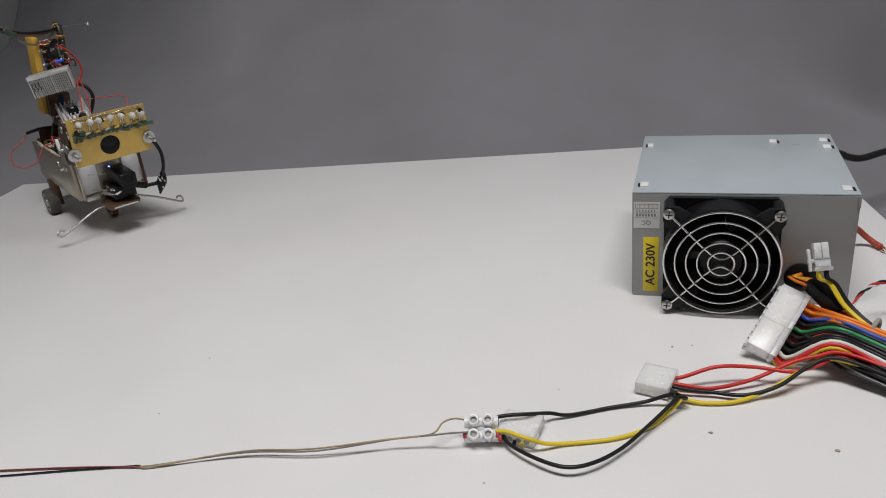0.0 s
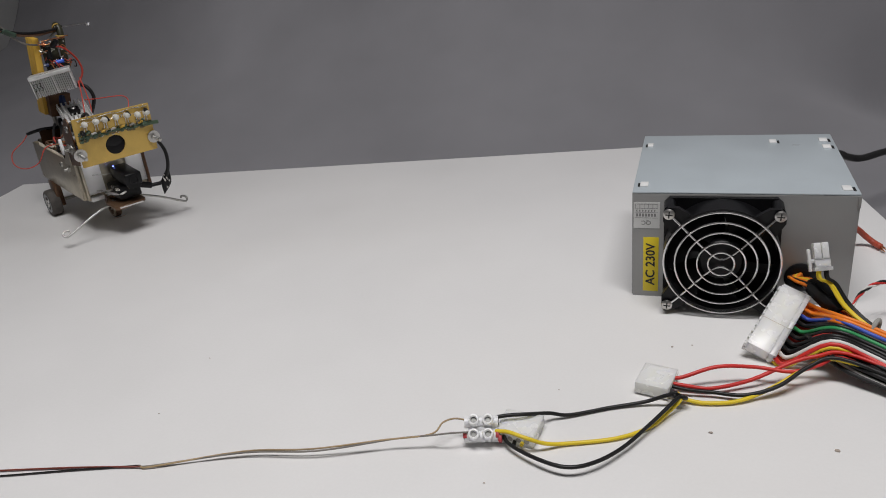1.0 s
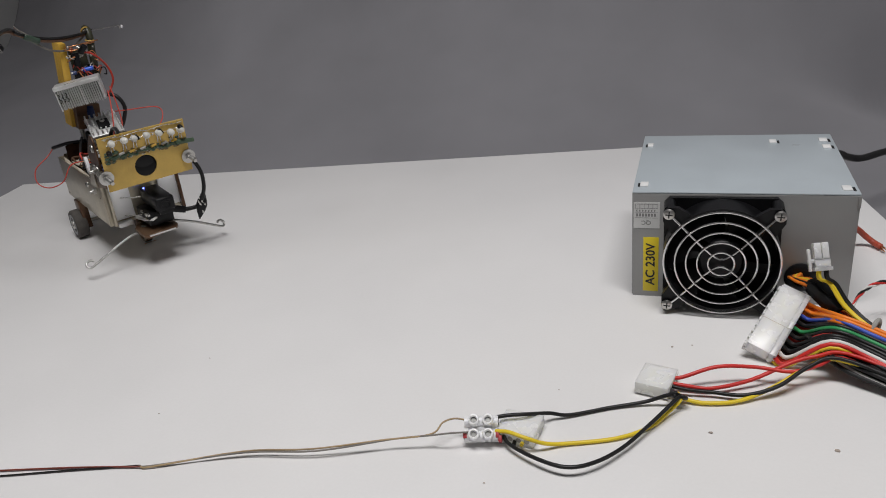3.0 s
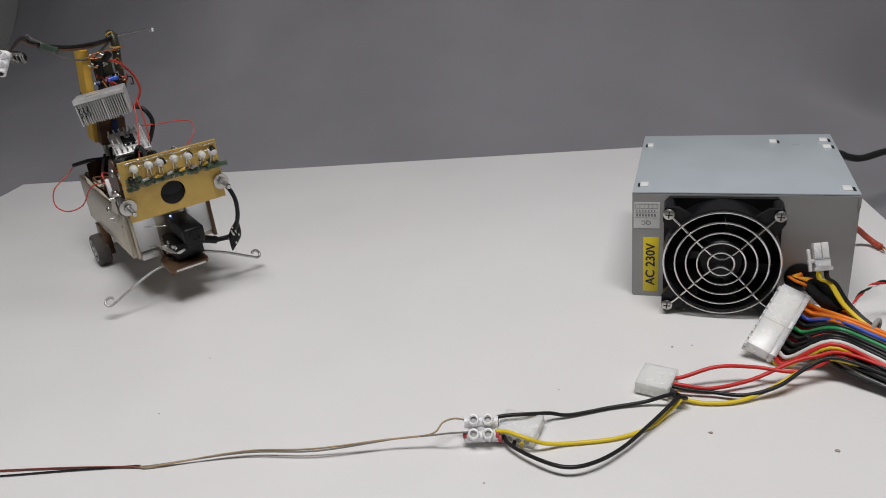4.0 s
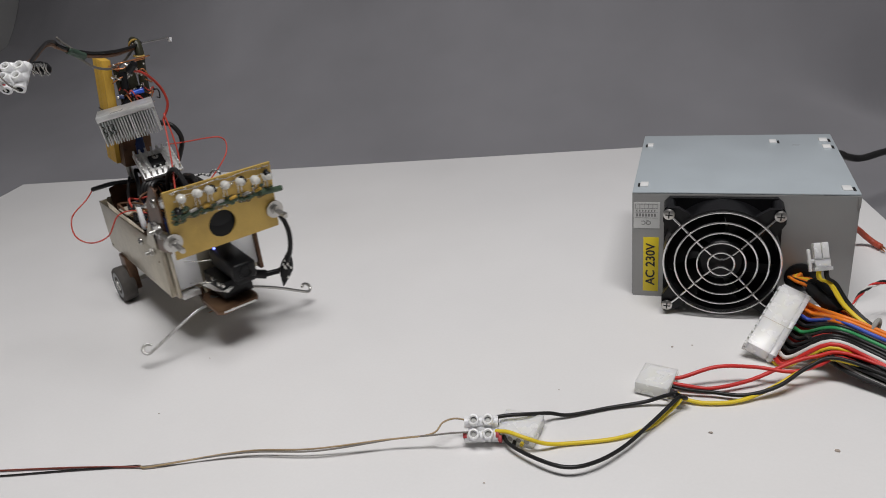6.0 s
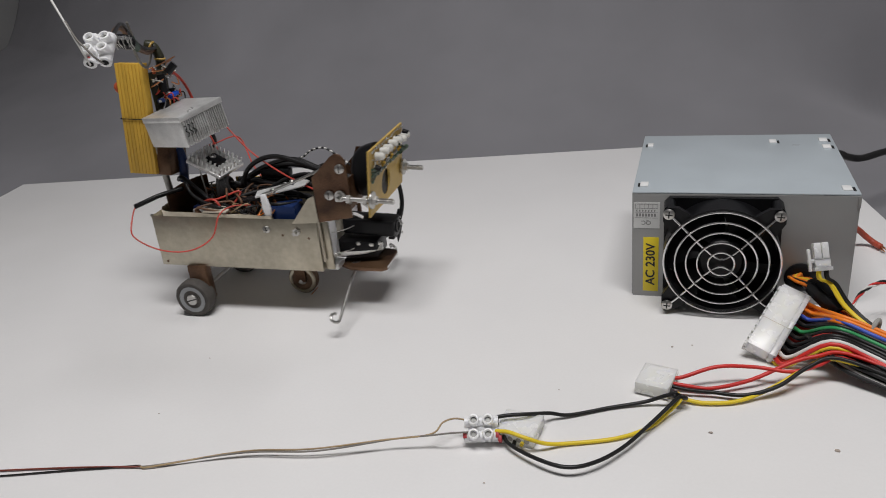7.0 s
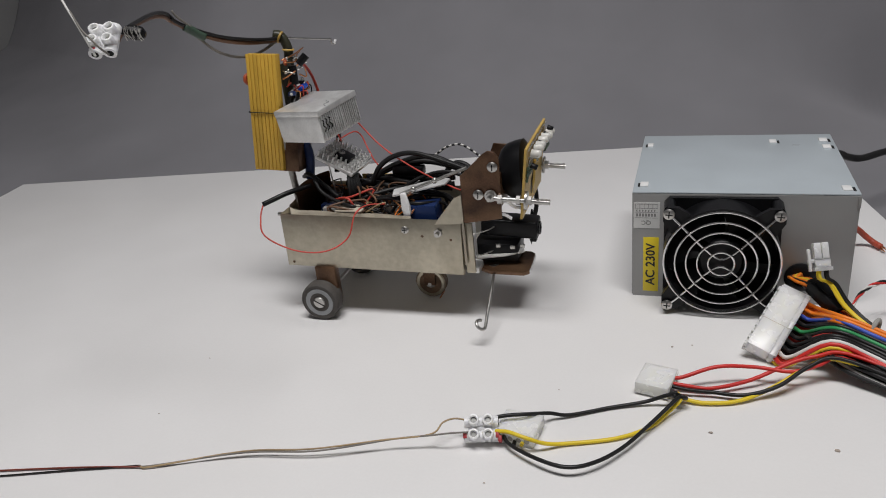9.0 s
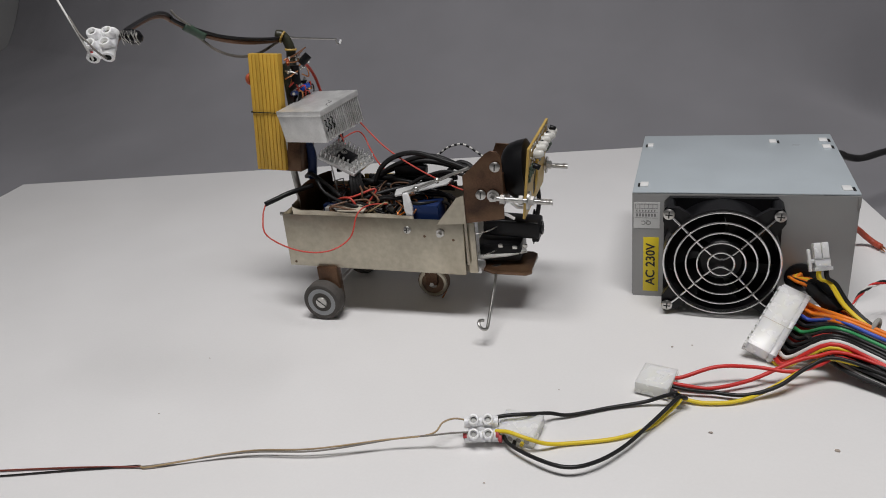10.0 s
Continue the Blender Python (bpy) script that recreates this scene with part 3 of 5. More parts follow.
def main_connector():
    o, a, b = Vector((102.3, -36.2, 34)), Vector((78.2, -82.9, 14)), Vector((119.9, -42.5, 28))
    m = axes(a - o, b - o, o)
    n = m.to_3x3() @ Vector((0, 0, 1))
    if n.z < 0:
        m = axes(a - o, b - o, o) @ pose(0, 0, 0) @ Matrix.Diagonal((1, 1, -1, 1))
    long, wide = 55.5, 19.5
    t = thing("main_connector", "long milky white motherboard connector with a bundle of coloured wires", "connector", "white connectors")
    bm = fresh()
    box(bm, (0, 0, -10), (long, wide, 0), 0.6, m)
    body = part("housing", bm, NYLON, t, smooth=30)
    for k in range(10):
        x = 1.4 + k * 5.7
        bm = fresh()
        box(bm, (x, -1.3, -9.2), (x + 3.9, 1, -5.6), 0.4, m)
        box(bm, (x, -1.3, -4.4), (x + 3.9, 1, -0.8), 0.4, m)
        part("socket", bm, NYLON, body)
    part("flange", box(fresh(), (-0.6, wide - 3.2, -10.4), (long * 0.56, wide, 0.5), 0.4, m), NYLON, body)
    part("flange", box(fresh(), (long * 0.57, wide - 4.4, -10.4), (long + 0.5, wide - 0.8, 0.5), 0.4, m), NYLON, body)
    part("end_lip", box(fresh(), (-1.6, 0.6, -8.5), (0.4, wide - 0.6, -0.6), 0.5, m), NYLON, body)
    part("split_groove", box(fresh(), (long * 0.56, -0.2, -0.4), (long * 0.56 + 0.4, wide - 1, 0.06), 0, m), EDGING, body)
    part("latch", box(fresh(), (long * 0.2, 2.5, -13), (long * 0.34, wide - 2, -10), 0.6, m), NYLON, body)
    # wires, two rows of ten, gathered into one loom
    rnd = random.Random(11)
    tops = [ORANGE, ORANGE, BLUE, BLACKWIRE, GREEN, BLACKWIRE, BLACKWIRE, BLACKWIRE, WHITEWIRE, RED]
    lows = [ORANGE, ORANGE, BLACKWIRE, RED, BLACKWIRE, RED, BLACKWIRE, BLACKWIRE, RED, YELLOW]
    for row, colours in ((-3.2, tops), (-7.2, lows)):
        for k, c in enumerate(colours):
            x = 3.2 + k * 5.7
            p = m @ Vector((x, wide - 1, row))
            q = m @ Vector((x, wide + 7, row))
            f = k / 9
            lift = 7 if row > -5 else 0
            # the gathered loom goes off to the side and down to the board
            u = rnd.uniform(-1.5, 1.5)
            g1 = Vector((131 - 6 * f + u, -72 - 19 * f + u, 30 - 11 * f + lift * 0.3))
            g2 = Vector((147 + u, -80 - 15 * f - u, 27 - 14 * f + lift * 0.4))
            g3 = Vector((168, -90 - 20 * f + u, 21 - 13 * f + lift * 0.5))
            g4 = Vector((195, -112 - 20 * f, 15 - 9 * f + lift * 0.5))
            g5 = Vector((260, -160 - 18 * f, 10 - 6 * f + lift * 0.5))
            wire(t, [p, q, g1, g2, g3, g4, g5], 1.45, c)
    for k in range(18):
        u, v = rnd.uniform(-4, 4), rnd.uniform(-13, 8)
        k = k / 2
        wire(t, [(118 + u, -72 + v * 0.4, 14 + 0.5 * k), (134 + u, -86 + v, 10 + 0.8 * k), (156, -100 + v, 6 + 0.9 * k), (185, -124 + v, 4 + 0.7 * k), (250, -172 + v, 3 + 0.5 * k)], 1.4, RED if k == 4 else WHITEWIRE if k == 0.5 else BLACKWIRE)
    part("cable_clip", hoop(fresh(), (152, -77, 27), (0.8, -0.5, -0.1), 5.5, 1.4, 24), TIE, t, "grey plastic cable clip")


def small_connector():
    m = axes((0.97, 0.1, 0.1), (-0.12, 0.45, 0.9), (123, -42, 58))
    t = thing("processor_connector", "small milky white four-way plug standing on its wires", "connector", "white connectors")
    bm = fresh()
    for x in (-4.4, 0.2):
        for z in (-4.6, 0.2):
            box(bm, (x, -2, z), (x + 4.2, 9.5, z + 4.4), 0.6, m)
    box(bm, (-4.6, -8, -4.8), (4.6, -1, 4.8), 0.6, m)
    box(bm, (-5.4, -9, -5.4), (5.4, -6.4, 5.4), 0.5, m)
    part("housing", bm, NYLON, t)
    part("latch", box(fresh(), (-8.2, -9, -2.4), (-6.4, 6, 2.4), 0.6, m), NYLON, t)
    part("latch_bridge", box(fresh(), (-7, -3.5, -2), (-4, -1, 2), 0.4, m), NYLON, t)
    for x, z, c, o in ((-2.3, -2.4, YELLOW, 0), (2.3, -2.4, BLACKWIRE, 3), (-2.3, 2.4, YELLOW, -2), (2.3, 2.4, BLACKWIRE, 5)):
        p, q = m @ Vector((x, -8, z)), m @ Vector((x, -14, z))
        wire(t, [p, q, (130 + o * 0.6, -49, 42), (138 + o * 0.6, -57 + o * 0.3, 31), (151 + o * 0.6, -69, 23), (172 + o, -92, 17), (215, -130, 12)], 1.1, c)
    t = thing("black_connector", "dark plastic drive plug among the wires", "connector")
    mm = axes((0.60, -0.62, -0.42), (0.7, 0.7, 0), (127, -40, 30))
    bm = fresh()
    box(bm, (-9, -6, -4.5), (16, 6, 5), 1.0, mm)
    box(bm, (-7, -4, 4.6), (6, 4, 6), 0.6, mm)
    box(bm, (-12, -4.2, -3.4), (-8, 4.2, 3.4), 0.8, mm)
    part("housing", bm, BLACK, t)
    for k, c in enumerate((ORANGE, BLACKWIRE, ORANGE, YELLOW, ORANGE)):
        d = k * 1.8 - 3.6
        wire(t, [(118 + d * 0.3, 0, 22), (113 + d, -10, 28 + d * 0.4), (111 + d * 0.6, -20, 31), (115 + d, -29, 33 + k * 0.6), mm @ Vector((-10, d, 0.5 * k - 1))], 1.15, c)
    for k, c in enumerate((BLACKWIRE, RED, ORANGE, BLACKWIRE)):
        d = k * 2.4 - 3.6
        wire(t, [mm @ Vector((14, d, 0)), (145, -60 + d, 21), (160, -76 + d, 18), (190, -104 + d, 12), (240, -145 + d, 8)], 1.15, c)
    t = thing("fan_lead", "thin twisted black, red and white fan wires", "cable")
    for k, c in enumerate((BLACKWIRE, RED, WHITEWIRE)):
        pts, base = [], glide([(120, -4, 18), (134, -40, 16), (141, -49, 20), (150, -34, 27), (160, -22, 29), (174, -14, 29), (194, -12, 27), (240, -30, 14)], 6)
        for i, p in enumerate(base):
            a = i * 0.75 + k * 2.1
            pts.append(p + Vector((0, 1.0 * math.cos(a), 1.0 * math.sin(a))))
        part("strand", tube(fresh(), pts, 0.75, 7, smooth=False), c, t, smooth=180)


room()
backdrop()
board()
lint()
power_supply()
power_cord()
harness()
table_terminal()
main_connector()
small_connector()


# ---- the wheeled robot: x forward, y to its left, z up, millimetres from its near wheel's foot ----
def shift(ob, m):
    """Moves the mesh of a part, and of its own parts, by m in millimetres."""
    k = Matrix.Translation(m.translation * -0.999) @ m
    for o in (ob, *ob.children_recursive):
        o.data.transform(k)


def strut(parent, name, p, q, r, material, label="", seg=12):
    return part(name, rod(fresh(), p, q, r, seg=seg), material, parent, label)


def robot_chassis(t):
    x0, x1, y0, y1, z0, z1 = -26, 120, 10.6, 84.6, 39, 83
    tray = part("tray_floor", box(fresh(), (x0, y0, z0), (x1, y1, z0 + 1), 0.3), TIN, t, "tarnished tinplate tray")
    part("tray_side", box(fresh(), (x0, y0, z0 + 0.5), (x1, y0 + 1, z1), 0.35), TIN, tray)
    part("tray_side", box(fresh(), (x0, y1 - 1, z0 + 0.5), (x1, y1, z1), 0.35), TIN, tray)
    part("tray_rear", box(fresh(), (x0, y0 + 0.9, z0 + 0.5), (x0 + 1, y1 - 0.9, z1), 0.35), TIN, tray)
    part("tray_front", box(fresh(), (x1 - 1, y0 + 0.9, z0 + 0.5), (x1, y1 - 0.9, z1), 0.35), TIN, tray)
    shift(tray, pose(50, 49, 60, 0, 1.4, 0) @ pose(-50, -49, -60))
    # white edging strip round the rear of the tray
    path = [(82, 13.2), (40, 13), (2, 13.2), (-13, 14.4), (-20.5, 19), (-23.2, 28), (-23.6, 49), (-23.2, 68), (-20.5, 77), (-14, 81.4), (10, 82), (50, 82)]
    bm = fresh()
    band = [(bm.verts.new((p.x, p.y, 81)), bm.verts.new((p.x, p.y, 86.9 - p.x * 0.036 + 0.5 * math.sin(p.x * 0.13 + p.y)))) for p in glide([Vector((x, y, 0)) for x, y in path], 5)]
    for a, b in zip(band, band[1:]):
        bm.faces.new((a[0], b[0], b[1], a[1]))
    bmesh.ops.solidify(bm, geom=bm.faces[:], thickness=1.3)
    part("edge_strip", bm, EDGING, t, "white plastic edging strip", smooth=180)
    bm = fresh()
    rows = [[bm.verts.new((-6 + 16 * math.cos(a) * (1 if math.cos(a) < 0 else 0.4), 49 + 33 * math.sin(a), z)) for a in (math.pi * (0.62 + 0.76 * k / 14) for k in range(15))] for z in (60, 78, 97)]
    for a, b in zip(rows, rows[1:]):
        for k in range(14):
            bm.faces.new((a[k], a[k + 1], b[k + 1], b[k]))
    bmesh.ops.solidify(bm, geom=bm.faces[:], thickness=1.2)
    part("rear_liner", bm, COPPERBOARD, t, "brown bent liner")
    # filler sheet added so that the inside of the tray reads dark
    part("main_circuit_board", box(fresh(), (-18, 16, 66), (112, 82, 68), 0.3), COPPERBOARD, t, "dark brown filler sheet added inside the tray")
    screw(t, (77, 10.2, 73.6), (0, -1, 0), 3.0)
    bolt = part("bolt", rod(fresh(), (103, 11, 72), (103, 4.5, 72), 1.6, seg=12), STEEL, t)
    part("nut", rod(fresh(), (103, 11, 72), (103, 8.2, 72), 3.3, seg=6), STEEL, bolt)
    strut(t, "rear_bolt", (-26, 18, 82), (-31, 18, 82), 1.5, STEEL)
    for x, z in ((90, 68.5), (112, 66), (-21, 44)):
        part("rivet_mark", turned(fresh(), [(1.1, 0), (0.9, 0.25), (0.2, 0.3)], axes((1, 0, 0), (0, 0, 1), (x, 10.5, z)), 10), RUST, t)
    # side brackets that carry the head
    right = [(123.6, 80), (123.6, 116), (130, 121.5), (141, 132), (145, 134.2), (149.5, 133.4), (152.5, 129), (152.6, 106), (152, 84)]
    left = [(99, 80), (113, 95), (128, 109), (131, 117), (153, 115.5), (154, 106), (152, 84), (124, 80)]
    for y, outline in ((9.2, right), (84.8, left)):
        m = axes((1, 0, 0), (0, 0, 1), (0, y + 1.3, 0))
        part("head_bracket", slab(fresh(), outline, m, 1.3, 0.25), COPPERBOARD, t, "brown copper-clad bracket plate")
    part("gusset", slab(fresh(), [(101, 79), (123.6, 80), (123.6, 102), (118, 100)], axes((1, 0, 0), (0, 0, 1), (0, 9.0, 0)), 0.9, 0.2), TIN, t, "tinned gusset")
    part("cross_plate", box(fresh(), (148, 13, 88), (149.4, 85, 112), 0.3), COPPERBOARD, t)
    for x, z in ((136.5, 102.6), (148, 123)):
        screw(t, (x, 7.8, z), (0, -1, 0), 3.7, cross=False)
    stud = part("stud", rod(fresh(), (145.4, 9.2, 102), (145.4, 0.5, 101.6), 1.5, seg=12), STEEL, t)
    part("washer", rod(fresh(), (145.4, 8, 102), (145.4, 7.0, 102), 4.4, seg=22), STEEL, stud)
    part("nut", rod(fresh(), (145.4, 7.0, 102), (145.4, 4.2, 102), 3.3, seg=6), STEEL, stud)
    # front of the tray
    for y in (15, 64):
        part("front_plate", box(fresh(), (122.5, y, 43), (125, y + 20, 84), 0.5), WHITEPLASTIC, t, "white plastic front plate")
        part("angle", box(fresh(), (121.2, y - 1.5 if y < 40 else y + 18, 38), (128, y + 1 if y < 40 else y + 21, 78), 0.4), TIN if y < 40 else COPPERBOARD, t)
    part("foot_strip", box(fresh(), (121.5, 16, 36.5), (130, 30, 41), 0.5), ALU, t)


def robot_head(t):
    part("loudspeaker", turned(fresh(), [(11, -3), (17, 0), (20.4, 4), (22, 10), (22.6, 16), (20, 17.2), (12, 17.4)], axes((0, 1, 0), (-0.1, 0, 1), (148.2, 46, 107)), 36), BLACK, t, "round black loudspeaker case")
    # the yellow board with a round window
    n, cy, cz = 56, 45.0, 100.5
    outer, inner = [], []
    for k in range(n):
        a = 2 * math.pi * k / n + 0.02
        c, s = math.cos(a), math.sin(a)
        q = min(((87.5 - cy) if c > 0 else (cy - 8)) / max(abs(c), 1e-6), ((135.5 - cz) if s > 0 else (cz - 84.5)) / max(abs(s), 1e-6))
        outer.append((cy + q * c, cz + q * s))
        inner.append((cy + 10.2 * c, cz + 10.2 * s))
    for target in ((87.5, 135.5), (87.5, 84.5), (8, 84.5), (8, 135.5)):
        i = min(range(n), key=lambda j: (outer[j][0] - target[0]) ** 2 + (outer[j][1] - target[1]) ** 2)
        outer[i] = target
    board_part = part("sensor_board", holed(fresh(), outer, inner, axes((0, 1, 0), (0, 0, 1), (168, 0, 0)), 1.7), PERTINAX, t, "yellow circuit board with a round window", smooth=20)
    part("window_lens", turned(fresh(), [(10, 0), (9.4, 1.0), (5.5, 1.6), (0.4, 1.9)], axes((0, 1, 0), (0, 0, 1), (165.8, cy, cz)), 28), BLACK, board_part, "black lens in the window")
    rnd = random.Random(7)
    for k in range(7):
        y, z = 19.5 + 10.5 * k + rnd.uniform(-1.2, 1.2), 129.6 - 0.45 * k + rnd.uniform(-0.8, 0.8)
        m = axes((0, 1, 0), (0, 0, 1), (169.6, y, z)) @ pose(0, 0, 0, rnd.uniform(-16, -4), rnd.uniform(-9, 9), 0)
        led = part("led", turned(fresh(), [(3.2, 2.2), (3.2, 3.2), (2.85, 3.3), (2.85, 6.4), (2.5, 7.7), (1.6, 8.7), (0.3, 9.0)], m, 18), LEDWHITE, board_part, "frosted white light-emitting diode")
        bm = fresh()
        for d in (-1.2, 1.2):
            tube(bm, [m @ Vector((d, 0, 2.4)), m @ Vector((d, -1.5, 1.4)), (170.2, y + d, z - 5.5), (170.0, y + d * 1.3, z - 9)], 0.45, 6)
        part("led_legs", bm, SOLDER, led, smooth=180)
    for y, z in ((41, 131.5), (63, 131.5), (82, 131.0), (14.5, 123)):
        m = axes((0, 1, 0), (0, 0, 1), (170, y, z)) @ pose(0, 0, 0, 18, 0, rnd.uniform(-15, 15))
        bm = fresh()
        slab(bm, [(2.3 * math.cos(a), 2.3 * math.sin(a)) if math.sin(a) > -0.5 else (2.3 * math.cos(a), -1.15) for a in (2 * math.pi * k / 16 for k in range(16))], m @ pose(0, 0, 2.2), 4.8, 0.2)
        part("transistor", bm, BLACK, board_part, "small black transistor")
    bm = fresh()
    for k in range(34):
        y = 12 + 74 * k / 33
        ball(bm, (170.2, y, 115.2 + rnd.uniform(-1.6, 1.6)), rnd.uniform(0.9, 2.3), 8, (0.7, 1.2, 0.8))
    for k in range(40):
        ball(bm, (170.3, rnd.choice((rnd.uniform(11, 24), rnd.uniform(11, 86))), rnd.uniform(111, 122)), rnd.uniform(0.5, 1.6), 6, (0.7, 1.3, 0.8))
    smear = fresh()
    for k in range(150):
        y = rnd.uniform(12, 84)
        low = 114.2 if abs(y - cy) < 15 else 112.6
        ball(smear, (169.72, y, max(low - 1.2, rnd.gauss(low + 1.4, 1.7))), rnd.uniform(0.6, 1.9), 7, (0.16, 1.5, 0.8))
    part("flux_smear", smear, FLUX, board_part, "brown flux smeared below the diodes")
    part("green_insulation", bm, RESIST, board_part, "dark green painted joints")
    bm = fresh()
    for k in range(60):
        ball(bm, (170.0, rnd.uniform(12, 86), rnd.choice((113.5, 118.0, 128.5, 133.5)) + rnd.uniform(-1.3, 1.3)), rnd.uniform(0.35, 0.95), 6, (0.8, 1, 1))
    tagged(part("solder_joint", bm, SOLDER, board_part), kind="stuff")
    part("rail_wire", tube(fresh(), [(170.4, 12 + 74 * k / 9, 133.8 + 0.7 * math.sin(k * 2.1)) for k in range(10)], 0.35, 6), SOLDER, board_part, "tinned rail wire", smooth=180)
    part("rail_wire", tube(fresh(), [(171.4, 16 + 68 * k / 8, 129.4 + 1.2 * math.sin(k * 1.7)) for k in range(9)], 0.28, 6), SOLDER, board_part, smooth=180)
    for k in range(6):
        y = 26 + 9.8 * k
        part("resistor", rod(fresh(), (171.2, y - 2.6, 117.5), (171.2, y + 2.4, 118.4), 1.15, seg=10), OCHRE if k % 2 else TIE, board_part)
    part("glass_tube", tube(fresh(), [(171.5, 76, 115), (171.6, 84, 114.6), (171.6, 93, 114)], 2.1, 10), RESIST, board_part, "dark glass tube past the edge")
    shift(board_part, pose(168, 0, 108, 0, 6.5, 0) @ pose(-168, 0, -108))
    for y in (7.6, 85.2):
        bolt = strut(t, "head_bolt", (146, y, 100.2), (187, y, 97), 1.7, STEEL, "long threaded steel bolt")
        part("washer", rod(fresh(), (169.9, y, 98.8), (171.2, y, 98.7), 6.6, seg=26), STEEL, bolt)
        part("nut", rod(fresh(), (171.2, y, 98.7), (174.2, y, 98.6), 3.5, seg=6), STEEL, bolt)
        part("nut", rod(fresh(), (163.6, y, 98.9), (166.6, y, 98.8), 3.5, seg=6), STEEL, bolt)
        part("nut", rod(fresh(), (150.4, y, 99.4), (153.6, y, 99.3), 3.5, seg=6), STEEL, bolt)
        part("thread", tube(fresh(), [(174.4 + 12.2 * k / 120, y + 1.72 * math.cos(k * 0.7), 98.45 - 0.45 * k / 120 + 1.72 * math.sin(k * 0.7)) for k in range(121)], 0.22, 4, smooth=False), STEEL, bolt)


def robot_camera(t):
    m = pose(148, 53, 61.0, 0, 4, 0)
    c = part("camera_body", box(fresh(), (-22, -9, -7), (22, 9, 7), 2.2, m, 3), BLACK, t, "small black video camera")
    part("camera_cap", box(fresh(), (16, -7, -10), (21.5, 7, -5), 1.2, m), BLACK, c)
    part("lens_barrel", turned(fresh(), [(5.2, 0), (5.2, 1.6), (3.6, 1.7), (3.2, 0.6), (0.4, 0.5)], axes((0, 1, 0), (0, 0, 1), (169.6, 53, 59)), 20), BLACK, c)
    part("indicator", ball(fresh(), (132, 47.0, 69.4), 0.9, 8), BLUELED, c, "blue indicator light")
    part("lower_mount", box(fresh(), (121, 38, 37), (156, 62, 51), 1.2), BLACK, t, "black mount below the camera")
    part("cream_strip", slab(fresh(), [(0, 0), (26, 2), (41, 6), (39, 12), (22, 9), (0, 6)], axes((1, 0, 0.08), (0, 0.9, 0.25), (120, 34, 39)), 1.3, 0.2), WHITEWIRE, t, "cream plastic strip")
    part("bumper_board", slab(fresh(), [(-14, 0), (-17, 4), (-17, 30), (-12, 40), (12, 40), (17, 30), (17, 4), (14, 0)], axes((0, 1, 0.05), (-1, 0, 0.02), (165, 45, 32)) @ pose(0, 0, -1.6), 3.4, 0.3), COPPERBOARD, t, "brown copper-clad bumper board")
    part("bumper_edge", box(fresh(), (163.6, 32, 31.0), (165.4, 58, 32.6), 0.3), ALU, t)
    part("tie_strip", tube(fresh(), [(147, 30, 88), (152, 28, 90), (157, 30, 85), (163, 32, 84)], 1.3, 6, flat=0.4), WHITEPLASTIC, t, "white cable tie")
    part("tie_strip", tube(fresh(), [(146, 14, 84), (152, 13, 86), (158, 15, 82)], 1.2, 6, flat=0.4), WHITEPLASTIC, t)
    for z, x in ((64, 134), (45.5, 134)):
        wire(t, [(121, 24, z), (126, 26, z + 0.6), (x, 34, z + 0.2), (x + 4, 42, z)], 0.5, SOLDER, "bare_wire", seg=6)
    part("corrugated_edge", tube(fresh(), [(121.8 + (0.4 if k % 2 else 0), 11.4, 46 + 1.7 * k) for k in range(22)], 1.0, 6, 1, smooth=False), EDGING, t, "cream ribbed edge")
    for k, (x, z) in enumerate(((139, 50), (150, 49), (158, 50.5))):
        part("terminal_lug", box(fresh(), (x, 36.5, z - 1.2), (x + 3.5, 38.2, z + 1.4), 0.3), SOLDER, t)
    strut(t, "jack_plug", (148, 60, 48), (150, 76, 42), 3.6, BLACK, "black jack plug")
    strut(t, "plug_sleeve", (150, 76, 42), (153, 86, 42), 2.2, BLACK)
    w = part("taped_joint", turned(fresh(), [(0.5, -15), (4.2, -7), (6.0, -1), (5.2, 4), (2.8, 10), (1.4, 14)], axes((1, 0, 0), (0, 0.9, -0.35), (157, 91, 44)) @ Matrix.Diagonal((0.5, 1, 1, 1)), 9), BLACK, t, "joint wrapped in black tape", smooth=20)
    rnd = random.Random(3)
    bm = fresh()
    for k in range(9):
        ball(bm, (160.2, 91 + rnd.uniform(-3.6, 3.6), 44 + rnd.uniform(-7, 8)), rnd.uniform(0.5, 1.0), 6, (0.5, 1, 1.4))
    tagged(part("bare_speck", bm, SOLDER, w), kind="stuff")
    wire(t, [(153, 85, 42), (158, 91, 48), (161, 96, 62), (160, 97, 78), (156, 92, 92), (150, 84, 99)], 1.9, BLACKWIRE, "camera_cable")
    for base, mid, tip, s in (((136, 40, 30), (139, 18, 28), (141, -20, 12), -1), ((138, 66, 31), (141, 84, 24), (144, 110, 10.5), 1)):
        tip, mid = Vector(tip), Vector(mid)
        d = (tip - mid).normalized()
        up = Vector((-0.75, 0, 0.66)) if s < 0 else Vector((-0.6, 0, 0.7))
        side = (up - d * up.dot(d)).normalized()
        c0 = tip + side * 3.7
        loop = [c0 + 3.7 * (-math.cos(a) * side + math.sin(a) * d) for a in (0.35 + 4.3 * k / 12 for k in range(13))]
        wire(t, [base, mid, tip - d * 8, tip] + loop, 1.2, STEEL, "feeler", "bent steel wire feeler with a looped end")
    part("feeler_clamp", rod(fresh(), (136, 38, 34), (136, 38, 28), 4.2, seg=16), STEEL, t)


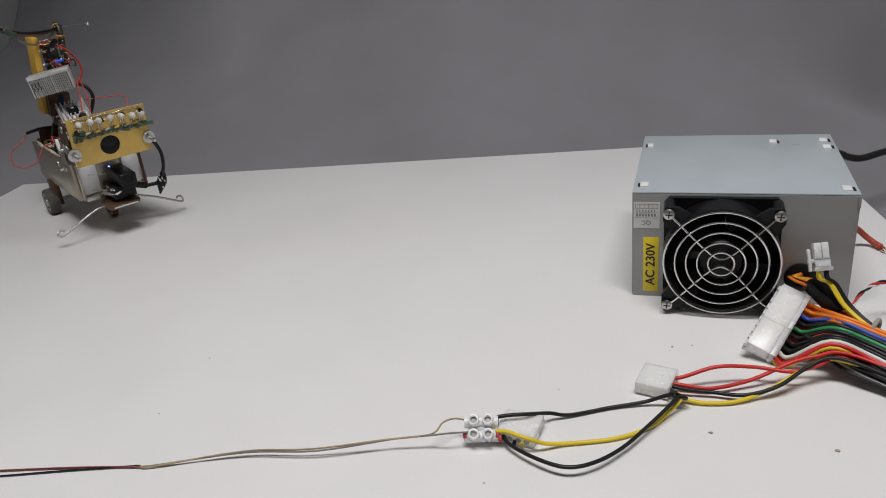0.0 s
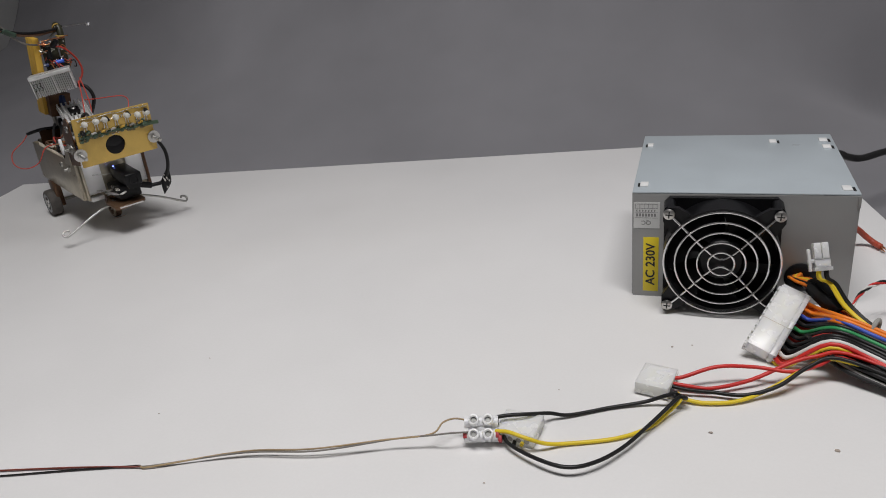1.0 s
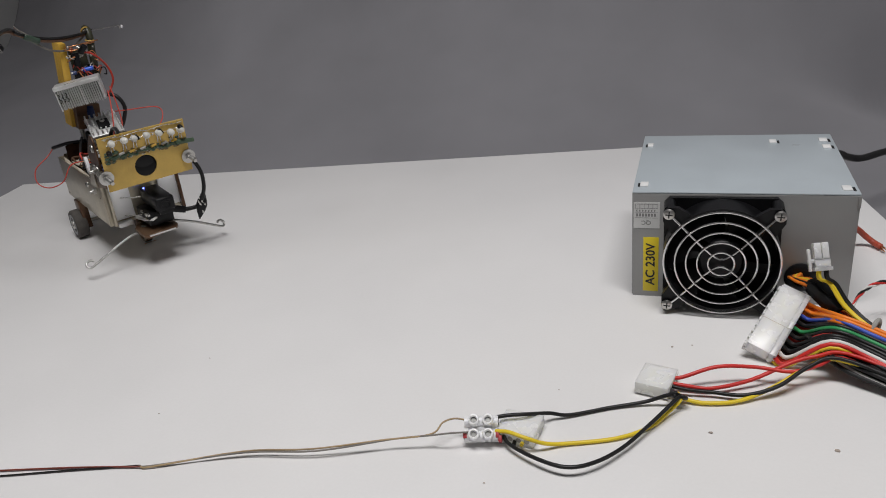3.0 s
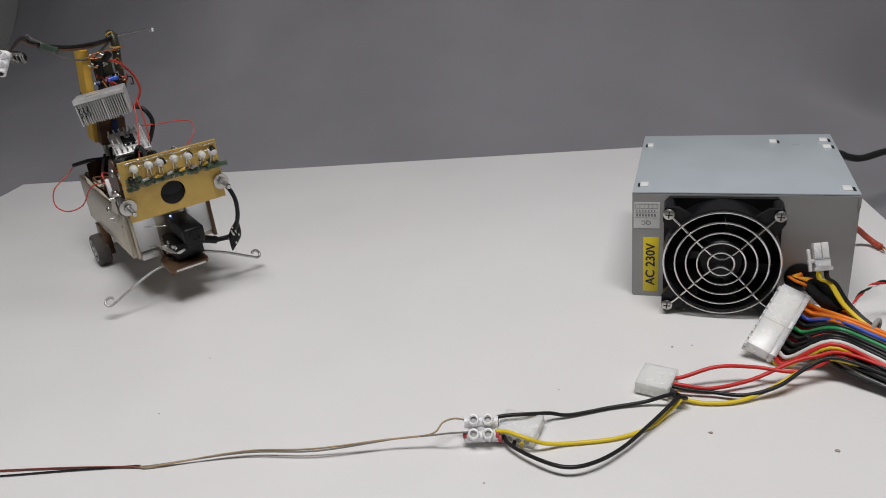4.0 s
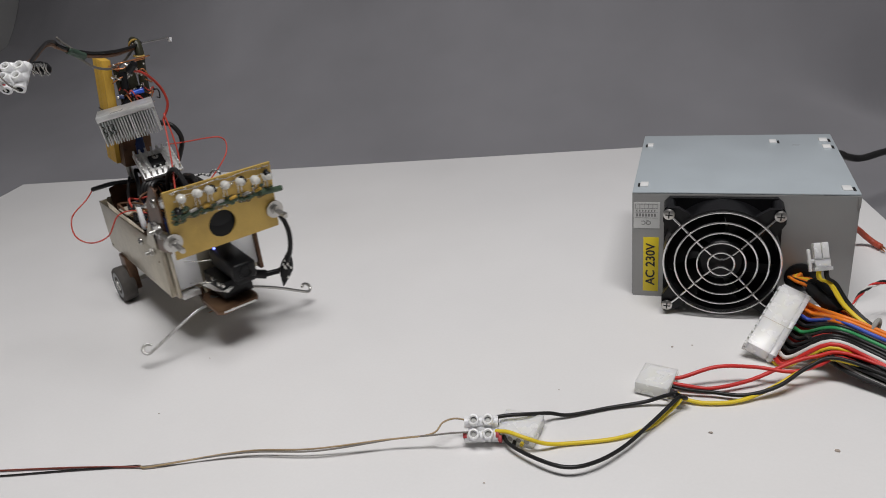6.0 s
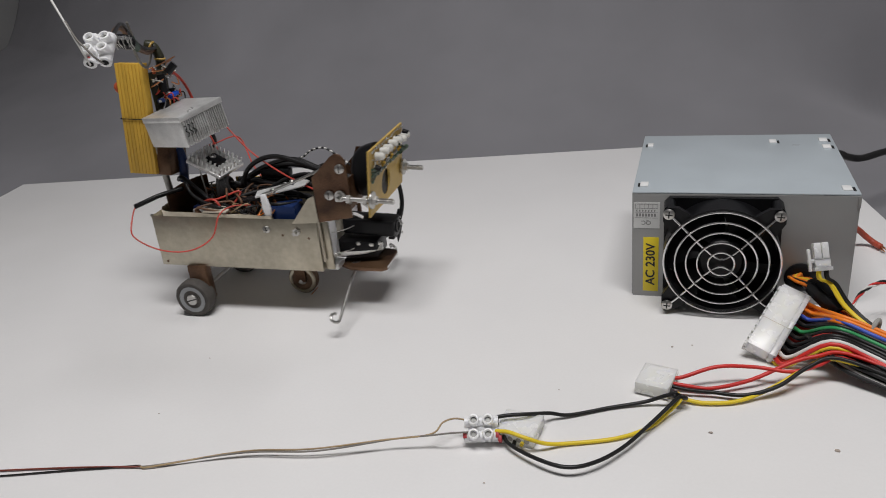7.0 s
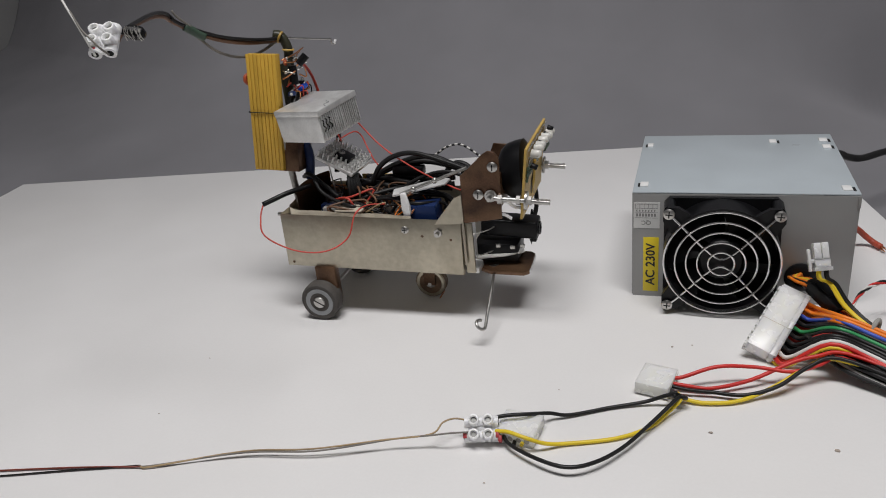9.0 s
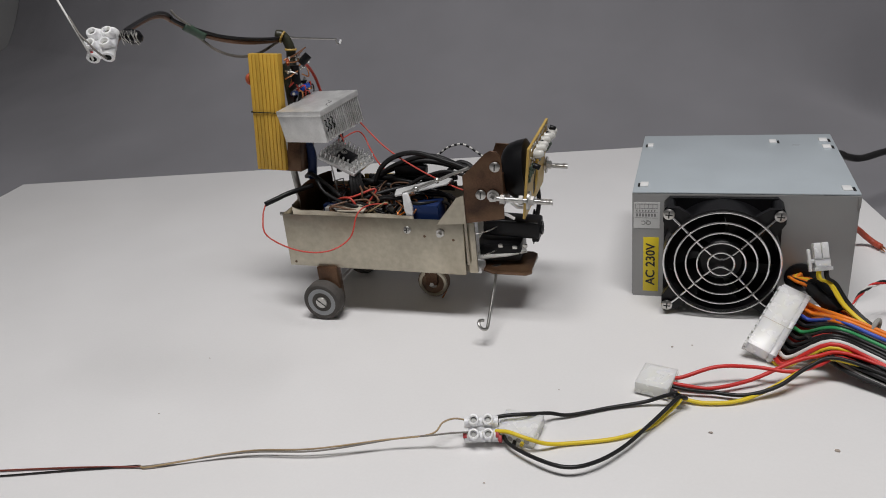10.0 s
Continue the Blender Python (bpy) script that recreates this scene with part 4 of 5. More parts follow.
def robot_wheels(t):
    """Two rear wheels and one caster, each turning on its own axle along y. Returns them with their places and radii."""
    out = []
    m = axes((1, 0, 0), (0, 0, 1), (0, 0, 0))       # z of the profile points to -y
    for y, side in ((0.8, 1), (84.4, -1)):
        f = m if side > 0 else m @ pose(0, 0, 0, 180, 0, 0)
        w = part("wheel", turned(fresh(), [(11.4, 5.6), (12.2, 6.0), (14.6, 5.9), (15.8, 4.6), (16.0, 2.5), (16.0, -4), (15.6, -5.6), (14, -6.4), (9, -6.4)], f, 40), RUBBER, t, "grey rubber-tyred wheel")
        part("rim", turned(fresh(), [(12.0, -5), (12.0, 5.4), (11.6, 6.0), (10, 6.2), (6.9, 5.2), (6.6, 4.6)], f, 36), HUB, w, "grey plastic rim")
        part("hub_ring", turned(fresh(), [(6.7, 2), (6.7, 5.0), (5.4, 5.2), (5.2, 4)], f, 28), BLACK, w)
        b = part("axle_screw", turned(fresh(), [(4.9, 3), (4.9, 6.0), (4.5, 6.7), (1, 6.9)], f, 24), STEEL, w, "slotted axle screw")
        part("screw_slot", box(fresh(), (-4.6, -0.45, 6.4), (4.6, 0.45, 7.0), 0, f @ pose(0, 0, 0, 0, 0, 70)), MATTBLACK, b)
        w.location = (0.0035, y / 1000, 0.016)
        out.append((w, (3.5, y, 16.0), 16.0))
        inner = 9.5 if side > 0 else 75.5
        part("axle_bracket", box(fresh(), (0, inner - 6 if side > 0 else inner - 2, 12), (17, inner + 2 if side > 0 else inner + 6, 43.2), 0.6), COPPERBOARD, t, "brown axle bracket")
        strut(t, "axle", (3.5, y, 16), (3.5, 42, 16), 2.0, STEEL)
    w = part("caster_wheel", turned(fresh(), [(5, 3.6), (11, 4), (13, 2.8), (13, -2.8), (11, -4), (5, -3.6)], m, 32), RUST, t, "small rusty caster wheel")
    part("caster_rim", turned(fresh(), [(12.2, -3.9), (12.4, 3.4), (11.6, 4.4), (9.6, 4.5), (9.2, 3.2)], m, 32), TIN, w, "dull metal rim")
    part("caster_hub", turned(fresh(), [(4.2, 3.0), (4.2, 4.6), (2, 5.4), (0.5, 5.5)], m, 18), STEEL, w)
    w.location = (0.082, 0.046, 0.013)
    out.append((w, (82, 46, 13), 13.0))
    bm = fresh()
    box(bm, (77, 39.2, 12), (87, 40.8, 42), 0.4)
    box(bm, (77, 51.2, 12), (87, 52.8, 42), 0.4)
    part("caster_fork", bm, COPPERBOARD, t)
    strut(t, "caster_axle", (82, 39, 13), (82, 53, 13), 1.5, STEEL)
    part("copper_tongue", box(fresh(), (88, 40, 8), (106, 54, 9.4), 0.3, pose(0, 0, 0, 0, 6, 0)), COPPER, t)
    return out


def robot_mast(t):
    strut(t, "mast", (-24, 44, 60), (-28, 43, 135), 2.8, DARKSTEEL, "aluminium mast")
    lean = pose(-38.2, 43.4, 157, -6.0, 3.8, 0)
    for k in range(8):
        x = -12.9 + 3.2 * k
        bm = fresh()
        box(bm, (x, -3.8, -45), (x + 2.95, 3.8, 45), 0.55, lean)
        part("strip", bm, OCHRE, t, "ochre strip of a stacked board" if k == 0 else "")
    bm = fresh()
    rim = [(-13.8, -4.2), (0, -4.3), (13.8, -4.2), (14, 0), (13.8, 4.2), (0, 4.3), (-13.8, 4.2), (-14, 0)]
    part("binding_thread", tube(bm, [lean @ Vector((x, y, 0.6)) for x, y in rim], 0.4, 6, 2, closed=True), MATTBLACK, t)
    part("base_board", box(fresh(), (-16, -3, -46), (18, 22, -20), 0.5, lean @ pose(6, 3, 0)), COPPERBOARD, t, "dark brown board under the strips")
    part("disc_capacitor", turned(fresh(), [(0.5, -2), (4.4, -1.6), (5, 0), (4.4, 1.6), (0.5, 2)], axes((0.3, 1, 0), (0, 0, 1), (-51.5, 48, 183)), 18), CAPRED, t, "brick-red disc capacitor")
    part("disc_capacitor", ball(fresh(), (-21, 55, 193), 2.2, 12, (0.7, 1, 1.2)), CAPRED, t)
    # driver electronics beside the strips
    # added sheet, no real board: its colour gives the darkness between open wires
    part("driver_board", box(fresh(), (-26, 52, 158), (-24.4, 70, 192), 0.3), SLEEVE, t, "dark olive sheet added to darken the gaps between open wires")
    part("film_capacitor", rod(fresh(), (-16, 60, 171), (-15, 70, 172), 2.2, seg=16), CAPBLUE, t, "bright blue capacitor")
    part("film_capacitor", rod(fresh(), (-18, 48, 170), (-17, 53, 169.6), 1.9, seg=14), SERVO, t, "dark blue capacitor")
    for p, q, r in (((-17, 56, 176), (-17, 57, 190), 3.4), ((-14, 62, 190), (-8, 66, 196), 3.2), ((-18, 68, 164), (-18, 69, 176), 3.0), ((-18, 50, 160), (-18, 58, 168), 3.0)):
        part("transistor", rod(fresh(), p, q, r, seg=14), BLACK, t)
    rnd = random.Random(5)
    for k in range(15):
        y, z = 48 + 2.0 * k, 164 + rnd.uniform(0, 28)
        wire(t, [(-22, y, z), (-15 + rnd.uniform(-3, 3), y + rnd.uniform(0, 7), z + rnd.uniform(-3, 5)), (-18, y + rnd.uniform(5, 11), z + rnd.uniform(-9, 4)), (-22, y + 6, z - 6)], 0.6, rnd.choice((COPPER, SOLDER, BLACKWIRE, REDTHIN)), "jumper", seg=6)
    wire(t, [(-20, 48, 196), (-16, 58, 197.5), (-17, 68, 198), (-19, 84, 199)], 0.6, COPPER, "bus_wire", seg=6)
    wire(t, [(-18, 48, 194), (-14, 58, 193), (-17, 68, 196.5), (-20, 80, 197)], 0.5, COPPER, "bus_wire", seg=6)
    bm = fresh()
    for k in range(44):
        ball(bm, (-20 + rnd.uniform(-1, 5), rnd.uniform(46, 78), rnd.choice((162, 171, 186, 195)) + rnd.uniform(-2, 2)), rnd.uniform(0.5, 1.4), 6)
    tagged(part("solder_joint", bm, SOLDER, t), kind="stuff")
    wire(t, [(-31, 76, 160), (-31, 77, 176), (-30, 78, 190), (-30, 79.5, 200), (-34, 80, 209), (-40, 79, 211)], 4.0, SLEEVE, "wire_bundle", "olive-black bound wire bundle")
    part("bundle_tie", hoop(fresh(), (-29, 78, 199), (0.1, 0.1, 1), 4.2, 0.8, 18), PERTINAX, t)
    part("bundle_tie", hoop(fresh(), (-34, 77.6, 209), (1, 0.2, -0.6), 4.2, 0.9, 18), PERTINAX, t)
    # large finned heatsink
    m = axes((0.955, -0.29, 0.06), (0.22, 0.96, 0.11), (20.0, 16.4, 163.5))
    hs = part("heatsink_plate", box(fresh(), (-47.5, 0, -4.4), (-2, 46, 0), 0.5, m), ALU, t, "scuffed aluminium heatsink with upright fins")
    part("heatsink_side", box(fresh(), (-47.2, 0.4, -25), (-3.4, 1.6, -4), 0.3, m), ALU, hs)
    part("heatsink_side", box(fresh(), (-47.2, 44.4, -24), (-3.4, 45.6, -4), 0.3, m), ALU, hs)
    for k in range(20):
        y = 3.0 + 2.13 * k
        part("fin", box(fresh(), (-47, y, -24.4), (-2.5, y + (1.5 if k == 10 else 0.8), -4), 0.12, m @ pose(0, 0, 0, random.Random(k).uniform(-1.0, 1.0), 0, 0)), ALU, hs)
    bm = fresh()
    for k in range(3):
        y = 2.2 + 3.6 * k
        tube(bm, [m @ Vector((-2.2, y, -8)), m @ Vector((-1.8, y + 1.4, -9)), m @ Vector((-1.8, y + 0.2, -12)), m @ Vector((-1.8, y + 2.2, -14.5)), m @ Vector((-2.2, y + 0.4, -17))], 0.45, 6)
    part("bent_fin", bm, MATTBLACK, hs)
    part("dark_scratch", tube(fresh(), [m @ Vector(p) for p in ((-4, 12, 0.05), (-8, 15, 0.05), (-7, 20, 0.05), (-12, 22, 0.05))], 0.35, 5), GREYINK, hs)
    # small pin heatsink
    s = axes((0.90, -0.09, -0.43), (0.05, 1, 0.08), (-2.6, 42.4, 122))
    pin = part("pin_heatsink", box(fresh(), (0, 0, -3), (34, 33, 0), 0.5, s), ALU, t, "small bright pin heatsink")
    for i in range(8):
        for k in range(7):
            if 3 <= i <= 5 and 2 <= k <= 4:
                continue
            part("pin", box(fresh(), (1 + 4.3 * i, 0.8 + 4.9 * k, -0.5), (2.3 + 4.3 * i, 2.4 + 4.9 * k, 5.2), 0.15, s), ALU, pin)
    part("transistor", box(fresh(), (11, 10, 0), (24, 22, 3.6), 0.5, s), BLACK, pin)
    screw(pin, s @ Vector((14, 16, 3.4)), s.to_3x3() @ Vector((0, 0, 1)), 2.8, material=STEEL)
    # power wires
    wire(t, [(-14, 64, 190), (-14, 72, 187), (-14, 80, 179), (-14, 86, 168), (-13, 87, 156), (-14, 82, 146), (-16, 78, 138)], 1.2, DARKRED, "thick_wire", "thick red wire")
    part("tinned_end", rod(fresh(), (-15, 60, 196), (-9.6, 68, 190.6), 1.1, seg=10), SOLDER, t)
    wire(t, [(-14, 76, 142), (-6, 84, 138), (-2, 88, 126), (-4, 84, 112), (-2, 74, 98)], 2.2, BLACKWIRE, "thick_wire", "thick black wire")
    wire(t, [(-8, 80, 150), (0, 80, 132), (8, 78, 112), (16, 70, 96)], 0.7, REDTHIN, "thin_wire")
    wire(t, [(0, 76, 124), (-1, 92, 122), (-2, 110, 120.5), (-1, 122, 118.5), (2, 126, 113), (8, 121, 104), (20, 106, 96), (40, 84, 90)], 0.65, REDTHIN, "thin_wire", "thin red loop wire")
    wire(t, [(18, 70, 150), (30, 66, 138), (50, 58, 122), (80, 46, 108), (112, 34, 98), (126, 30, 96)], 0.65, REDTHIN, "thin_wire")
    wire(t, [(-18, 56, 132), (-14, 54, 118), (-16, 52, 100)], 4.0, SERVO, "sleeved_wire", "dark blue sleeved wire")
    strut(t, "stay_wire", (6, 44, 122), (10, 42, 88), 0.6, STEEL)


def robot_clutter(t):
    part("blue_servo", box(fresh(), (80, 18, 66), (100, 36, 90), 1.0), SERVO, t, "dark blue servo motor")
    bm = fresh()
    slab(bm, [(-2.8, -9), (2.8, -9), (3.2, -3), (2.0, 9), (-2.0, 9), (-3.2, -3)], axes((1, 0, 0.1), (-0.1, 0, 1), (78, 17, 92)), 3, 0.5)
    part("servo_horn", bm, WHITEPLASTIC, t, "white plastic servo horn")
    part("linkage_plate", slab(fresh(), [(0, 0), (40, 6), (44, 12), (38, 15), (0, 8)], axes((1, 0.1, 0.1), (0, 1, 0.35), (66, 22, 95)), 1.6, 0.3), ALU, t, "flat steel link")
    strut(t, "push_rod", (74, 18, 99), (124, 28, 116), 1.3, STEEL, "steel push rod")
    for p in ((84, 20, 102.4), (100, 23.2, 107.9)):
        part("rod_joint", ball(fresh(), p, 2.3, 10), SOLDER, t)
    # black cables over the tray
    wire(t, [(38, 53, 95), (45, 53, 108), (58, 53, 117), (76, 52, 120), (102, 48, 114), (128, 42, 107), (146, 40, 104)], 2.0, BLACKWIRE, "cable", "black cable arching over the tray")
    wire(t, [(36, 60, 98), (60, 60, 110), (86, 60, 115), (110, 56, 108), (140, 54, 100)], 2.0, BLACKWIRE, "cable")
    wire(t, [(28, 56, 92), (50, 62, 104), (78, 66, 109), (108, 64, 103), (130, 58, 92)], 2.4, BLACKWIRE, "cable")
    wire(t, [(62, 40, 92), (80, 44, 102), (100, 46, 107), (118, 44, 104)], 1.5, BLACKWIRE, "cable")
    wire(t, [(118, 74, 92), (110, 80, 100), (100, 82, 102), (92, 80, 96)], 2.2, BLACKWIRE, "cable")
    for k in range(5):
        a = k * 1.25
        wire(t, [(30 + 4 * (i + 0) + i * 8, 62 + 6 * math.cos(a + i * 0.5), 93 + 4.5 * math.sin(a + i * 0.5)) for i in range(7)], 2.4, BLACKWIRE, "cable")
    for k in range(4):
        part("coil", hoop(fresh(), (22 + 2.4 * k, 46 + 1.5 * k, 94), (1, 0.35, 0.1 * k), 11.5 - 0.6 * k, 1.7, 28), BLACKWIRE, t)
    # black and white checked wire
    path = glide([(62, 70, 96), (63, 70, 106), (72, 72, 111), (86, 73, 112), (96, 73, 118), (108, 73, 120), (120, 72, 113), (130, 70, 106)], 5)
    for k in range(len(path) - 1):
        part("marked_wire", tube(fresh(), [path[k], (path[k] + path[k + 1]) / 2, path[k + 1]], 0.9, 6, 2), WHITEWIRE if k % 2 else BLACKWIRE, t, "black and white marked wire" if k == 0 else "", smooth=180)
    strut(t, "shrink_sleeve", (63, 68, 94), (63.5, 70, 106), 2.2, BLACK)
    part("inline_plug", box(fresh(), (48, 58, 103), (74, 67, 110.5), 1.6, pose(0, 0, 0, 0, 3, 0)), BLACK, t, "black inline plug on the cables")
    part("tan_board", box(fresh(), (22, 70, 70), (58, 71.6, 97), 0.3), PERTINAX, t, "tan upright board behind the cables")
    part("tan_card", box(fresh(), (20, 20, 84), (42, 32, 85.4), 0.3, pose(0, 0, 0, 4, 0, 0)), EDGING, t, "cream card under the wires")
    # loose loops of thin wire in the tray
    rnd = random.Random(21)
    mats = (COPPER, BROWNWIRE, BROWNWIRE, BLACKWIRE, BLACKWIRE, REDTHIN, ORANGE, BROWNWIRE, LEADWIRE)
    for k in range(12):
        x, y = rnd.uniform(16, 60), rnd.uniform(22, 66)
        wire(t, [(x, y, 78), (x + rnd.uniform(4, 14), y + rnd.uniform(-6, 6), 86 + rnd.uniform(0, 7)), (x + rnd.uniform(22, 36), y + rnd.uniform(-8, 8), 87 + rnd.uniform(0, 8)),
                 (x + rnd.uniform(40, 52), y + rnd.uniform(-8, 8), 84 + rnd.uniform(0, 5)), (x + 50, y, 76)], rnd.choice((1.0, 1.3, 1.7)), BLACKWIRE, "cable")
    for k in range(26):
        x, y, z = rnd.uniform(12, 78), rnd.uniform(20, 60), rnd.uniform(82, 95)
        pts = [(x, y, 74)]
        for i in range(4):
            pts.append((x + rnd.uniform(-16, 18), min(78, max(16, y + rnd.uniform(-12, 14))), z + rnd.uniform(-6, 7)))
        pts.append((x + rnd.uniform(-15, 15), y + rnd.uniform(-4, 10), 74))
        wire(t, pts, rnd.choice((0.5, 0.7, 0.9)), rnd.choice(mats), "loose_wire", seg=6)
    for k in range(10):
        x, y = rnd.uniform(-5, 70), rnd.uniform(20, 74)
        s = rnd.uniform(3, 7)
        part("component", box(fresh(), (x - s, y - s * 0.6, 68), (x + s, y + s * 0.6, 74 + s * 1.6), 0.6), rnd.choice((BLACK, COPPERBOARD, SERVO, TIE, ALU)), t)
    # plug lead and thin red loop hanging over the side
    wire(t, [(-10, 40, 98), (-16, 34, 97.5), (-24, 24, 97), (-31, 17, 95), (-39, 11, 92.5)], 2.0, BLACK, "plug_lead", "black sleeved plug lead")
    wire(t, [(-38.5, 11.3, 92.8), (-38, 3, 85), (-27, -14, 77), (0, -21, 69), (22, -15, 66), (36, -3, 72), (40, 7, 87), (46, 18, 90), (58, 26, 88)], 0.6, REDTHIN, "thin_wire", "thin red wire looping over the side")
    wire(t, [(-4, 36, 104), (4, 30, 96), (20, 24, 90), (34, 20, 88), (30, 30, 84)], 1.4, BLACKWIRE, "cable")
    wire(t, [(-20, 50, 102), (-12, 44, 106), (2, 40, 98), (16, 34, 90)], 1.8, BLACKWIRE, "cable")


def robot():
    t = thing("robot", "home-made wheeled robot in a tinplate tray with an electronics mast", "robot")
    robot_chassis(t)
    robot_head(t)
    robot_camera(t)
    robot_mast(t)
    robot_clutter(t)
    for ob in t.children:
        shift(ob, pose(3, -5, 2.5))
    wheels = robot_wheels(t)
    return t, wheels


# ---- the tether: two stiff lengths of bound leads, and the terminal that hangs from above ----
def tether():
    t = thing("tether_cable", "dark bound supply leads hanging at the mast top", "cable")
    wire(t, [(-4, 0, 0), (12, 0, -4), (30, 1, -7.5), (50, 1, -8.5), (68, 0, -6.4), (82, 0, -2.6), (90, 0, 0)], 1.7, BROWNWIRE, "lead", "brown lead")
    wire(t, [(-3, 2, 2), (12, 3, -2), (32, 3, -5), (52, 2, -6), (70, 1.6, -4), (83, 1.4, -1.5), (90, 1.5, 1.4)], 1.3, BLACKWIRE, "lead")
    wire(t, [(4, -1, -3), (18, -2, -14), (34, -2, -19), (52, -1.4, -17), (66, -1, -10), (76, 0, -5)], 1.1, GREYWIRE, "lead", "thin slack lead")
    wire(t, [(63, 0.5, -8), (71, 0.5, -5.6), (79, 0.5, -2.8)], 3.3, TAPE, "tape_wrap", "green tape wrap")
    wire(t, [(72, 2, -4), (80, 2.6, 0), (86, 3, 3), (90, 3, 6.5)], 0.9, GREYWIRE, "loose_end", "cut end of a lead")
    wire(t, [(6, 0, 1), (-10, -1, 2), (-28, -3, 4), (-45, -5, 6), (-49, -5.6, 6.4), (-50.5, -6, 3.6), (-53.5, -6.2, 3.4)], 0.75, STEEL, "hook_rod", "thin steel rod with a hooked end")
    part("rod_tip", rod(fresh(), (-53.2, -6.2, 3.2), (-54, -6.2, 6.8), 1.1, seg=8), WHITEPLASTIC, t)
    far = part("outer_lead", tube(fresh(), [(-3, 0, -1), (14, 0, 3), (36, 0, 5), (62, 1, 5), (90, 2, 4), (114, 2, 2.6), (130, 3, 1), (140, 4, -1)], 1.6, 8), BROWNWIRE, t, "brown lead to the terminal", smooth=180)
    part("outer_core", tube(fresh(), [(-3, 1.6, 1), (14, 2, 5.2), (36, 2, 7), (62, 3, 7), (90, 3.4, 5.6), (114, 3.6, 4), (130, 4, 2.2), (140, -2, 0)], 1.2, 8), BLACKWIRE, far, smooth=180)
    part("frayed_joint", turned(fresh(), [(1.2, -6.5), (3.6, -4), (4.4, 0), (3.8, 4), (1.5, 6)], axes((0, 0.3, 1), (1, 0, 0), (131, 11.5, 1.5)), 10), BLACK, far, "black taped joint", smooth=20)
    rnd = random.Random(9)
    for k in range(11):
        y, z = 7.5 + 0.85 * k, 1.5 + rnd.uniform(-1.5, 1.5)
        part("silver_strand", tube(fresh(), [(135.3, y, z + 3), (136.2, y + rnd.uniform(-1, 1.6), z), (135.4, y + rnd.uniform(0, 2), z - 3.4)], 0.26, 5), SOLDER, far)
    m = axes((0.26, -0.76, -0.6), (0.94, 0.34, 0), (0, 0, 0)) @ Matrix.Scale(0.96, 4)
    h = screw_terminal("hanging_terminal", m, "white screw terminal hanging on a thin wire")
    red_mark(h, m, 8.6, -4.2, 0.62)
    red_mark(h, m, 2.0, -4.6, 0.5)
    wire(h, [(-1, -9, -6.2), (0, -12, -1), (-3, -12, 7), (-9, -10, 17), (-18, -6, 30), (-33, 0, 51), (-60, 6, 87), (-130, 18, 188), (-290, 48, 420), (-510, 88, 760)], 0.6, WHITEWIRE, "hanging_wire", "thin grey-white wire")
    wire(h, [(5.8, -6.5, -6.2), (5, -11, -2), (2, -12.2, 3), (-2.6, -12, 8), (-8.4, -9.8, 17)], 0.55, GREYWIRE, "hanging_wire")
    return t, far, h


# ---- what moves ----
ROBOT_ROWS = [  # seconds, x, y in millimetres, heading in degrees
    (0.0, -708, 135, -31.2), (0.88, -708, 135, -31.2), (1.0, -703, 131.8, -29.8), (1.5, -700, 130.6, -29.6), (1.9, -698, 129, -29.6), (2.1, -690.5, 125, -29.8), (2.5, -650.2, 99.8, -31.1),
    (3.0, -608, 71, -32.6), (3.5, -566, 40, -34.0), (4.0, -524.8, 9.3, -35.1), (4.5, -486.9, -21.5, -36.3), (4.9, -457.5, -46.6, -37.1), (5.0, -454.6, -49.1, -37.2), (5.5, -459.4, -45.2, -38.3), (5.75, -459.4, -45.2, -38.3),
    (6.0, -441, -57, -33.0), (6.25, -420, -66, -24.5), (6.5, -399, -71.5, -15.0), (6.8, -374.8, -73.7, -4.6), (6.9, -364.3, -74.5, -0.6), (7.0, -354.8, -74.9, 3.0), (7.1, -349.3, -75.0, 4.1), (7.25, -346.4, -75.0, 4.5),
    (7.5, -346.0, -75.0, 4.5), (8.0, -342.6, -73.9, 4.0), (8.1, -335.4, -73.3, 3.9), (8.25, -320, -72.1, 3.7), (8.5, -293.3, -70.0, 3.4), (8.75, -266.4, -67.8, 2.3), (8.95, -244, -65.9, 1.4), (9.05, -240, -65.6, 1.3), (9.5, -239.3, -65.6, 1.4), (10.0, -239.2, -65.3, 1.2)]
